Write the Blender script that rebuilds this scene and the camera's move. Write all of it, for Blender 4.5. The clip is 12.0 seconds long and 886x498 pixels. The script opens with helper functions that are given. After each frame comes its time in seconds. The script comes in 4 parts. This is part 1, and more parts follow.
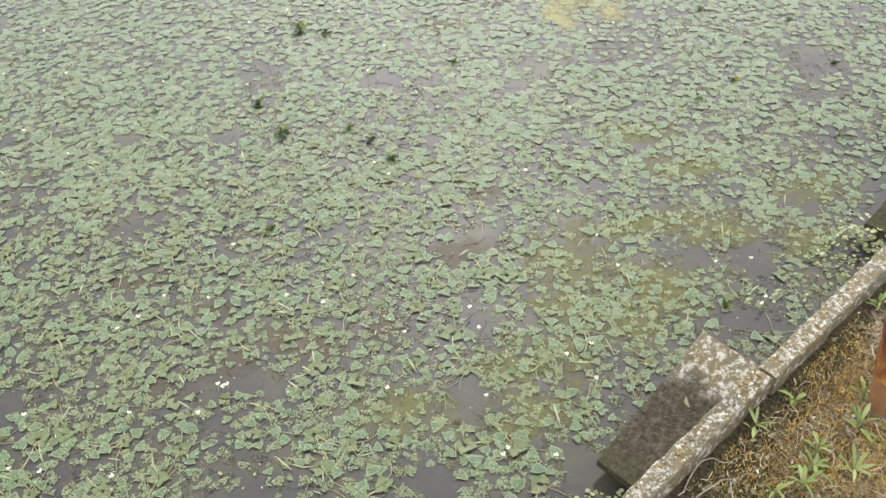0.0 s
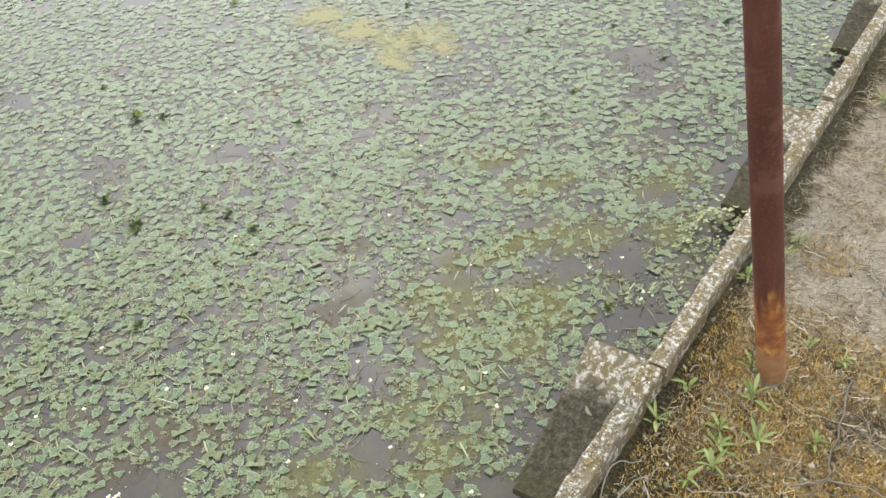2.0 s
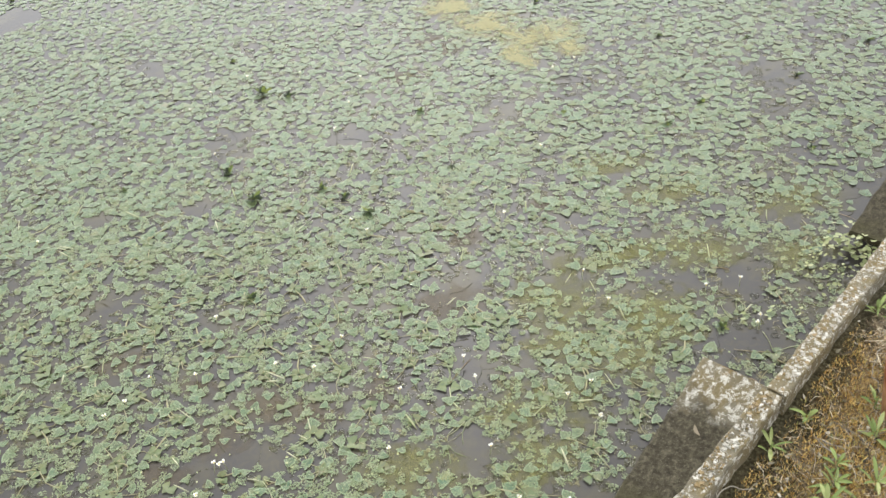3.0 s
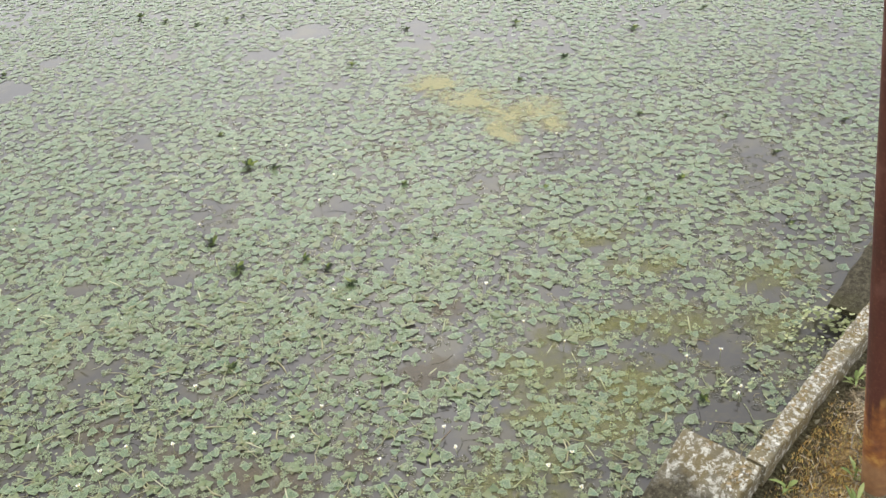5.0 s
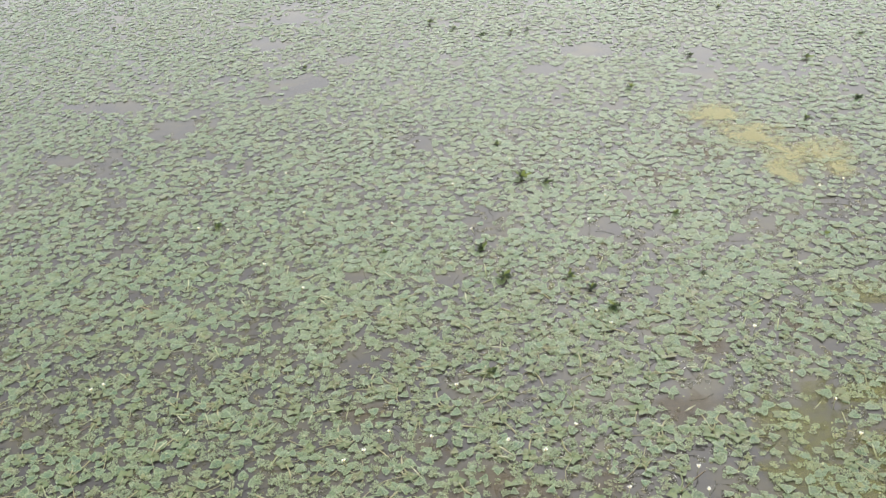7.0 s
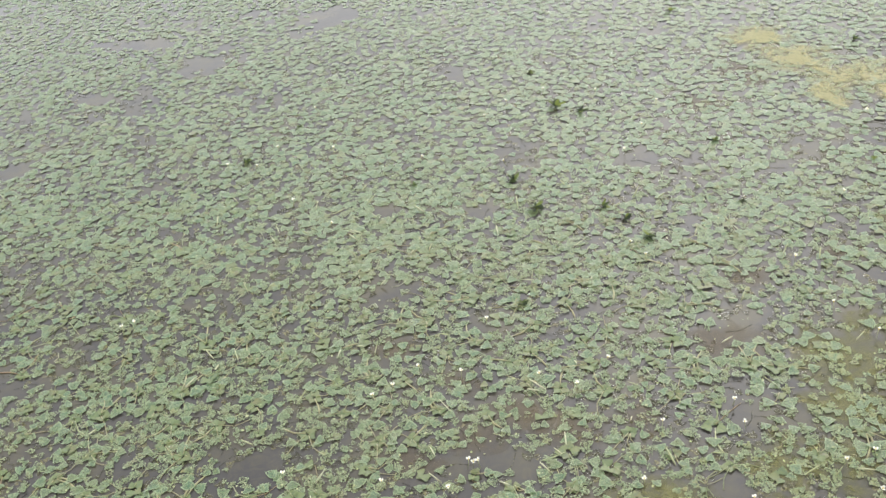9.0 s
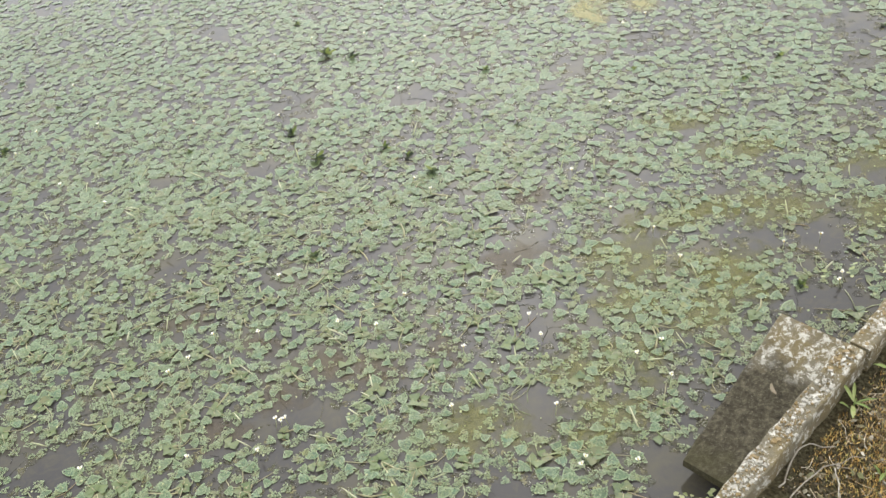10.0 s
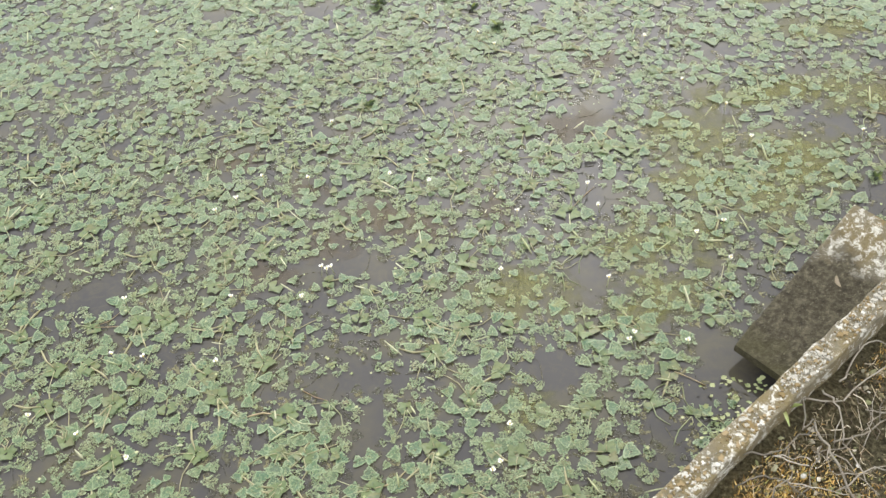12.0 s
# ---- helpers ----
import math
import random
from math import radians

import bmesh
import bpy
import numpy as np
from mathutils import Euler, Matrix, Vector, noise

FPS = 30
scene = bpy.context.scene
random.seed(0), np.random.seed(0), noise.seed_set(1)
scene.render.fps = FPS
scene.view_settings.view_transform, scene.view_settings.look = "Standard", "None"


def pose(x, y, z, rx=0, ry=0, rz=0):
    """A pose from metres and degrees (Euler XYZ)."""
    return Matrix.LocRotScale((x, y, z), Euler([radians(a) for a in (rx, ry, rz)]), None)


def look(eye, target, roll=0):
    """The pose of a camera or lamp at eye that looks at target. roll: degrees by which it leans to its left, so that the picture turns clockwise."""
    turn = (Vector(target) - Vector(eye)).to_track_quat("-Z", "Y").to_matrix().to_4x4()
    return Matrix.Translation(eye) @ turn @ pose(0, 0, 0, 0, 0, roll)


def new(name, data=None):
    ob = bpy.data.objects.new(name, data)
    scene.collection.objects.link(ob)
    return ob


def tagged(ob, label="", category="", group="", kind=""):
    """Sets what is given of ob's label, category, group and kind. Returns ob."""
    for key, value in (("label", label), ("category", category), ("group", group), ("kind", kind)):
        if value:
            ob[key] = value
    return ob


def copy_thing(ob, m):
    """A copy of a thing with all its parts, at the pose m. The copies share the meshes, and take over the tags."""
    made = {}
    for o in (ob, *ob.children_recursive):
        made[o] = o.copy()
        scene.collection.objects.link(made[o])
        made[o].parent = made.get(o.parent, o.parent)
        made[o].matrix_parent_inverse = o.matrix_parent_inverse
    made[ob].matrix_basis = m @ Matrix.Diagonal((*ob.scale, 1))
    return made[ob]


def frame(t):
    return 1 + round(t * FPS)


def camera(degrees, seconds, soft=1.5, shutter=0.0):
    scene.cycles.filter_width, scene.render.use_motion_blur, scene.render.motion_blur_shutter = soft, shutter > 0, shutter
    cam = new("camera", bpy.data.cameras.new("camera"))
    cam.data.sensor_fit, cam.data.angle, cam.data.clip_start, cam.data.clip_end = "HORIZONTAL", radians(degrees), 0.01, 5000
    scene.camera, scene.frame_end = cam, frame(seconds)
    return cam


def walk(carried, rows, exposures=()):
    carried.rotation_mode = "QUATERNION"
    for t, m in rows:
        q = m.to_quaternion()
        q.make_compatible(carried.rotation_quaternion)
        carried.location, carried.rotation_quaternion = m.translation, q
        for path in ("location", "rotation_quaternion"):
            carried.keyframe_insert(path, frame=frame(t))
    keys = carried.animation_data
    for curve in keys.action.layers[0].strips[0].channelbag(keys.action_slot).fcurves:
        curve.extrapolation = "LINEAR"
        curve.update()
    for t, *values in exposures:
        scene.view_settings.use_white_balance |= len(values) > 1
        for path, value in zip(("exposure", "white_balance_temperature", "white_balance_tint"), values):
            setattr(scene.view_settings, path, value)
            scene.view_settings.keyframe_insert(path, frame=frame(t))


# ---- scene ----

cam = camera(48.87, 12.0, soft=1.5)
PATH = [
    (0, look((0.0000, -0.0000, 1.6999), (-0.0023, 1.4985, 0.3753), -0.69)),
    (0.5, look((0.0025, 0.0037, 1.7084), (0.0697, 1.5750, 0.4728), -2.53)),
    (1, look((0.0032, 0.0033, 1.6836), (0.1147, 1.5765, 0.4537), -4.29)),
    (1.5, look((0.0260, 0.0063, 1.6686), (0.2045, 1.5626, 0.4251), -6.06)),
    (2, look((0.0389, 0.0139, 1.6642), (0.2744, 1.5557, 0.4123), -6.27)),
    (2.5, look((-0.0229, 0.0489, 1.6561), (0.1172, 1.6036, 0.4058), -6.19)),
    (3, look((-0.0188, 0.0339, 1.6735), (0.0321, 1.5949, 0.4242), -5.23)),
    (3.5, look((0.0016, 0.0112, 1.7049), (0.1110, 1.6257, 0.5296), -4.19)),
    (3.7, look((0.0085, 0.0065, 1.7042), (0.1293, 1.6466, 0.5661), -4.09)),
    (5.3, look((-0.0173, 0.0174, 1.6587), (0.0517, 1.6716, 0.5368), -4.00)),
    (5.5, look((-0.0286, 0.0233, 1.6583), (0.0079, 1.6724, 0.5273), -4.29)),
    (6, look((-0.0768, 0.0228, 1.6612), (-0.1783, 1.6729, 0.5357), -5.28)),
    (6.5, look((-0.0891, -0.0108, 1.7065), (-0.3511, 1.6358, 0.6019), -5.78)),
    (7, look((-0.1150, -0.0124, 1.7139), (-0.4871, 1.6334, 0.6401), -5.40)),
    (7.2, look((-0.1166, -0.0152, 1.7210), (-0.5308, 1.6249, 0.6541), -5.30)),
    (8.8, look((-0.1041, 0.0253, 1.6742), (-0.6128, 1.5800, 0.5236), -7.10)),
    (9, look((-0.0858, 0.0314, 1.6617), (-0.5431, 1.5892, 0.4937), -8.20)),
    (9.5, look((-0.0355, 0.0444, 1.6351), (-0.2925, 1.6140, 0.4225), -8.66)),
    (10, look((-0.0102, 0.0446, 1.5946), (-0.1072, 1.5865, 0.3246), -8.77)),
    (10.5, look((-0.0240, 0.0586, 1.5698), (-0.0828, 1.5378, 0.2250), -8.77)),
    (11, look((-0.0244, 0.0636, 1.5630), (-0.1236, 1.5024, 0.1774), -6.73)),
    (11.5, look((-0.0314, 0.0656, 1.5534), (-0.1400, 1.4699, 0.1334), -5.53)),
    (12, look((-0.0597, 0.0863, 1.5457), (-0.2467, 1.4357, 0.0814), -6.84)),
]
# the exposure of the clip's own camera drifts a little
walk(cam, PATH, [(0, 0.98), (0.5, 0.95), (1.5, 0.95), (3.5, 0.93), (5.5, 0.80), (6.5, 0.79), (9, 0.85), (10.5, 0.96), (12, 1.05)])

# ---- light: a bright overcast sky ----
world = bpy.data.worlds.new("overcast")
scene.world = world
world.use_nodes = True
wn, wl = world.node_tree.nodes, world.node_tree.links
sky = wn.new("ShaderNodeTexSky")
sky.sky_type, sky.sun_disc = "NISHITA", False
sky.sun_elevation, sky.sun_rotation = radians(42), radians(1)
sky.dust_density = 4.0
haze = wn.new("ShaderNodeHueSaturation")
haze.inputs["Saturation"].default_value = 0.22
wl.new(sky.outputs["Color"], haze.inputs["Color"])
back = wn["Background"]
back.inputs["Strength"].default_value = 0.17
cloud = wn.new("ShaderNodeMix")
cloud.data_type = "RGBA"
cloud.inputs[0].default_value = 0.7
cloud.inputs[7].default_value = (6.6, 6.8, 7.2, 1.0)
wl.new(haze.outputs["Color"], cloud.inputs[6])
wl.new(cloud.outputs[2], back.inputs["Color"])

sun_data = bpy.data.lights.new("sun", "SUN")
sun_data.energy, sun_data.angle, sun_data.color = 0.45, radians(110), (1.0, 0.97, 0.92)
sun = new("sun", sun_data)
sun.rotation_euler = (radians(-48), 0, radians(-1))

# ---- plan ----
WATER = 0.0
BANK = 0.275
KERB = 0.34
ANGLE = radians(44)
U = Vector((math.cos(ANGLE), math.sin(ANGLE), 0))
N = Vector((-math.sin(ANGLE), math.cos(ANGLE), 0))
ALONG = Matrix(((U.x, N.x, 0, 0), (U.y, N.y, 0, 0), (0, 0, 1, 0), (0, 0, 0, 1)))


def plan(s, n, z=0.0):
    """A point s metres along the kerb's line and n metres towards the pond."""
    return U * s + N * n + Vector((0, 0, z))


def along(x, y):
    return x * U.x + y * U.y, x * N.x + y * N.y


# ---- materials ----
class Nodes:
    def __init__(self, name):
        self.mat = bpy.data.materials.new(name)
        self.mat.use_nodes = True
        self.t = self.mat.node_tree
        self.bsdf = self.t.nodes["Principled BSDF"]
        self.out = self.t.nodes["Material Output"]

    def add(self, kind, **inputs):
        n = self.t.nodes.new("ShaderNode" + kind)
        for k, v in inputs.items():
            self.set(n, k, v)
        return n

    def set(self, n, k, v):
        sock = n.inputs[int(k[1:])] if k[0] == "_" else n.inputs[k.replace("_", " ")]
        if isinstance(v, bpy.types.NodeSocket):
            self.t.links.new(v, sock)
        else:
            sock.default_value = v

    def coords(self, which="Object"):
        return self.add("TexCoord").outputs[which]

    def noise(self, scale, detail=3.0, vec=None, rough=0.55, distort=0.0):
        n = self.add("TexNoise", Scale=scale, Detail=detail, Roughness=rough, Distortion=distort)
        self.t.links.new(vec or self.coords(), n.inputs["Vector"])
        return n.outputs["Fac"]

    def voronoi(self, scale, vec=None, feature="F1"):
        n = self.add("TexVoronoi", Scale=scale)
        n.feature = feature
        self.t.links.new(vec or self.coords(), n.inputs["Vector"])
        return n

    def ramp(self, fac, stops, interp="LINEAR"):
        n = self.add("ValToRGB")
        self.t.links.new(fac, n.inputs["Fac"])
        r = n.color_ramp
        r.interpolation = interp
        while len(r.elements) < len(stops):
            r.elements.new(0.5)
        for e, (p, c) in zip(r.elements, stops):
            e.position = p
            e.color = (*c, 1) if isinstance(c, tuple) else (c, c, c, 1)
        return n.outputs["Color"]

    def mix(self, fac, a, b, mode="MIX"):
        n = self.add("Mix")
        n.data_type, n.blend_type = "RGBA", mode
        for sock, v in ((n.inputs[0], fac), (n.inputs[6], a), (n.inputs[7], b)):
            if isinstance(v, bpy.types.NodeSocket):
                self.t.links.new(v, sock)
            else:
                sock.default_value = v if not isinstance(v, tuple) else (*v, 1)
        return n.outputs[2]

    def math(self, op, a, b=0.0):
        n = self.add("Math")
        n.operation = op
        for sock, v in zip(n.inputs, (a, b)):
            if isinstance(v, bpy.types.NodeSocket):
                self.t.links.new(v, sock)
            else:
                sock.default_value = v
        return n.outputs[0]

    def bump(self, height, strength=0.4, distance=0.004):
        n = self.add("Bump", Strength=strength, Distance=distance, Height=height)
        self.t.links.new(n.outputs["Normal"], self.bsdf.inputs["Normal"])

    def finish(self, color=None, rough=0.6, spec=0.5, metal=0.0):
        for k, v in (("Base Color", color), ("Roughness", rough), ("Specular IOR Level", spec), ("Metallic", metal)):
            if v is None:
                continue
            if isinstance(v, tuple):
                v = (*v, 1)
            self.set(self.bsdf, k, v)
        return self.mat

    def cut(self, keep, body=None):
        """Holes right through the surface where keep is 0."""
        clear = self.add("BsdfTransparent")
        m = self.add("MixShader")
        self.t.links.new(keep, m.inputs[0])
        self.t.links.new(clear.outputs[0], m.inputs[1])
        self.t.links.new(body or self.bsdf.outputs[0], m.inputs[2])
        self.t.links.new(m.outputs[0], self.out.inputs["Surface"])


def island(m):
    return m.add("NewGeometry").outputs["Random Per Island"]


def leaf_material(name, stops, mottle, holes=None, rough=0.42, own=False):
    m = Nodes(name)
    pos = m.coords()
    pick = m.add("ObjectInfo").outputs["Random"] if own else island(m)
    rim = m.add("Attribute")
    rim.attribute_name = "rim"
    rim = rim.outputs["Fac"]
    col = m.ramp(pick, stops)
    col = m.mix(m.ramp(m.noise(75, 3, pos), [(0.38, 0.0), (0.68, 0.7)]), col, mottle)
    col = m.mix(m.ramp(m.noise(125, 3, pos, 0.6), [(0.36, 0.6), (0.50, 0.0)]), col, (0.028, 0.056, 0.022))
    field = m.add("NewGeometry").outputs["Position"]
    col = m.mix(m.ramp(m.noise(1.7, 4, field, 0.65), [(0.46, 0.0), (0.66, 0.4)]), col, (0.130, 0.140, 0.056))
    if holes is not None:
        shift = m.add("VectorMath")
        shift.operation = "ADD"
        m.t.links.new(pos, shift.inputs[0])
        m.t.links.new(pick, shift.inputs[1])
        fine = m.noise(330, 3, shift.outputs[0], 0.65)
        col = m.mix(m.ramp(fine, [(0.53, 0.0), (0.65, 0.6)]), col, (0.23, 0.29, 0.135))
        col = m.mix(m.ramp(fine, [(0.34, 0.6), (0.46, 0.0)]), col, (0.045, 0.075, 0.032))
        col = m.mix(m.ramp(rim, [(0.72, 0.0), (0.94, 0.8)]), col, (0.225, 0.305, 0.150))
        thin = m.add("BsdfTranslucent")
        lace = m.math("SUBTRACT", m.noise(210, 2, shift.outputs[0], 0.6, 0.5), m.math("MULTIPLY", m.math("POWER", rim, 5.0), 0.07))
        col = m.mix(m.ramp(lace, [(holes, 1.0), (holes + 0.06, 0.0)]), col, (0.36, 0.41, 0.20))
        m.t.links.new(col, thin.inputs["Color"])
        body = m.add("MixShader")
        body.inputs[0].default_value = 0.18
        m.t.links.new(m.bsdf.outputs[0], body.inputs[1])
        m.t.links.new(thin.outputs[0], body.inputs[2])
        m.cut(m.ramp(lace, [(holes - 0.02, 0.0), (holes + 0.015, 1.0)]), body.outputs[0])
    m.bump(m.noise(240, 2, pos), 0.35, 0.0015)
    m.set(m.bsdf, "Coat Weight", 0.4 if holes else 0.2)
    m.set(m.bsdf, "Coat Roughness", 0.36)
    return m.finish(col, rough, 0.45)


def leaf_set(own):
    tail = "_single" if own else "_mass"
    return [
        leaf_material("leaf_green" + tail, [(0.0, (0.030, 0.072, 0.021)), (0.3, (0.060, 0.118, 0.034)), (0.55, (0.034, 0.110, 0.043)), (0.8, (0.064, 0.130, 0.048)), (1.0, (0.090, 0.116, 0.028))], (0.066, 0.112, 0.031), 0.38, 0.4, own),
        leaf_material("leaf_eaten" + tail, [(0.0, (0.052, 0.098, 0.036)), (0.55, (0.084, 0.124, 0.042)), (0.8, (0.125, 0.132, 0.040)), (1.0, (0.140, 0.100, 0.044))], (0.070, 0.106, 0.036), 0.48, 0.5, own),
        leaf_material("leaf_young" + tail, [(0.0, (0.070, 0.108, 0.024)), (0.6, (0.105, 0.138, 0.032)), (1.0, (0.120, 0.112, 0.034))], (0.075, 0.112, 0.030), None, 0.4, own),
    ]


def stalk_material():
    m = Nodes("pale_stalk")
    col = m.ramp(island(m), [(0.0, (0.22, 0.26, 0.12)), (0.6, (0.36, 0.37, 0.2)), (1.0, (0.25, 0.16, 0.08))])
    return m.finish(col, 0.45)


def water_material():
    m = Nodes("murky_water")
    pos = m.coords()
    col = m.ramp(m.noise(2.3, 4, pos), [(0.3, (0.036, 0.034, 0.033)), (0.7, (0.056, 0.052, 0.046))])
    col = m.mix(m.ramp(m.noise(7, 4, pos), [(0.46, 0.0), (0.68, 0.6)]), col, (0.088, 0.077, 0.040))
    col = m.mix(m.ramp(m.noise(34, 5, pos, 0.7, 1.2), [(0.50, 0.0), (0.72, 0.45)]), col, (0.085, 0.074, 0.042))
    m.bump(m.noise(9, 2, pos), 0.05, 0.004)
    m.set(m.bsdf, "IOR", 1.33)
    return m.finish(col, 0.07, 0.5)


def mat_material(name, a, b, keep):
    """Floating thread algae: soft, ragged, see-through at the rim."""
    m = Nodes(name)
    pos = m.coords()
    col = m.ramp(m.noise(38, 5, pos, 0.7), [(0.3, a), (0.7, b)])
    rad = m.add("VectorMath")
    rad.operation = "LENGTH"
    m.t.links.new(m.coords("Object"), rad.inputs[0])
    world_pos = m.add("NewGeometry").outputs["Position"]
    edge = m.math("SUBTRACT", 1.0, rad.outputs["Value"])
    ragged = m.math("SUBTRACT", m.noise(13, 7, world_pos, 0.72, 0.6), 0.5)
    cover = m.math("ADD", m.math("MULTIPLY", edge, 0.42), m.math("MULTIPLY", ragged, 1.7))
    m.cut(m.ramp(cover, [(-0.02, 0.0), (0.34, keep)]))
    col = m.mix(m.ramp(m.noise(210, 4, world_pos, 0.7), [(0.4, 0.0), (0.65, 0.7)]), col, tuple(q * 0.45 for q in a))
    m.bump(m.noise(60, 4, pos), 0.5, 0.004)
    return m.finish(col, 0.75, 0.3)


def concrete_material(name, algae):
    m = Nodes(name)
    pos = m.coords()
    base = m.ramp(m.noise(9, 5, pos), [(0.3, (0.115, 0.105, 0.078)), (0.7, (0.215, 0.20, 0.152))])
    grit = m.noise(170, 4, pos, 0.65)
    base = m.mix(m.ramp(grit, [(0.35, 0.55), (0.6, 0.0)]), base, (0.12, 0.105, 0.08))
    rust = m.ramp(m.noise(14, 4, pos, 0.6, 0.5), [(0.39, 0.2), (0.60, 0.85)])
    base = m.mix(rust, base, (0.165, 0.128, 0.058))
    crust = m.noise(52, 8, pos, 0.78, 0.4)
    low = 0.505 if algae else 0.53
    pale = m.ramp(crust, [(low, 0.0), (low + 0.05, 0.95)])
    base = m.mix(pale, base, m.ramp(m.noise(160, 4, pos), [(0.3, (0.36, 0.34, 0.28)), (0.65, (0.60, 0.58, 0.50))]))
    if algae:
        sep = m.add("SeparateXYZ")
        m.t.links.new(pos, sep.inputs[0])
        ragged = m.math("ADD", sep.outputs[0], m.math("MULTIPLY", m.math("SUBTRACT", m.noise(16, 5, pos), 0.5), 0.22))
        slime = m.ramp(ragged, [(0.235, 1.0), (0.30, 0.0)])
        scum = m.ramp(m.noise(75, 7, pos, 0.75), [(0.34, (0.026, 0.022, 0.014)), (0.50, (0.058, 0.050, 0.031)), (0.68, (0.125, 0.112, 0.075))])
        flecks = m.ramp(m.noise(190, 4, pos, 0.7), [(0.58, 0.0), (0.67, 0.5)])
        scum = m.mix(flecks, scum, (0.21, 0.19, 0.13))
        base = m.mix(slime, base, scum)
        rim = m.ramp(ragged, [(0.0, 0.6), (0.06, 0.0)])
        base = m.mix(rim, base, (0.060, 0.055, 0.024))
        ochre = m.math("ADD", m.math("MULTIPLY", sep.outputs[0], 2.2), m.math("MULTIPLY", m.math("SUBTRACT", m.noise(30, 6, pos, 0.7), 0.5), 1.6))
        base = m.mix(m.ramp(ochre, [(0.92, 0.0), (1.06, 0.8)]), base, (0.20, 0.135, 0.05))
    m.bump(m.math("ADD", grit, m.math("MULTIPLY", m.noise(45, 4, pos), 1.5)), 0.7, 0.004)
    return m.finish(base, 0.9, 0.25)


def rust_material():
    m = Nodes("rusted_paint")
    pos = m.coords()
    sep = m.add("SeparateXYZ")
    m.t.links.new(pos, sep.inputs[0])
    stretch = m.add("Mapping")
    stretch.inputs["Scale"].default_value = (1, 1, 0.25)
    m.t.links.new(pos, stretch.inputs[0])
    col = m.ramp(m.noise(30, 5, stretch.outputs[0]), [(0.3, (0.055, 0.018, 0.012)), (0.55, (0.085, 0.026, 0.017)), (0.8, (0.13, 0.045, 0.026))])
    col = m.mix(m.ramp(m.noise(220, 3, pos), [(0.55, 0.0), (0.75, 0.5)]), col, (0.20, 0.085, 0.05))
    low = m.math("ADD", sep.outputs[2], m.math("MULTIPLY", m.math("SUBTRACT", m.noise(11, 4, stretch.outputs[0], 0.6, 0.8), 0.5), 0.75))
    col = m.mix(m.ramp(low, [(0.19, 1.0), (0.25, 0.0)]), col, m.ramp(m.noise(50, 4, pos), [(0.3, (0.13, 0.042, 0.018)), (0.52, (0.25, 0.095, 0.028)), (0.68, (0.42, 0.22, 0.06))]))
    # sheen on the tube painted as paler patches in the base colour
    painted_sheen = m.ramp(m.noise(18, 3, pos), [(0.55, 0.0), (0.66, 0.45)])
    col = m.mix(painted_sheen, col, (0.17, 0.075, 0.055))
    foot = m.math("ADD", sep.outputs[2], m.math("MULTIPLY", m.math("SUBTRACT", m.noise(24, 3, pos), 0.5), 0.05))
    col = m.mix(m.ramp(foot, [(0.095, 0.8), (0.115, 0.0)]), col, m.ramp(m.noise(70, 4, pos), [(0.3, (0.20, 0.105, 0.05)), (0.7, (0.30, 0.17, 0.085))]))
    m.bump(m.noise(120, 5, pos), 0.35, 0.002)
    return m.finish(col, 0.62, 0.4)


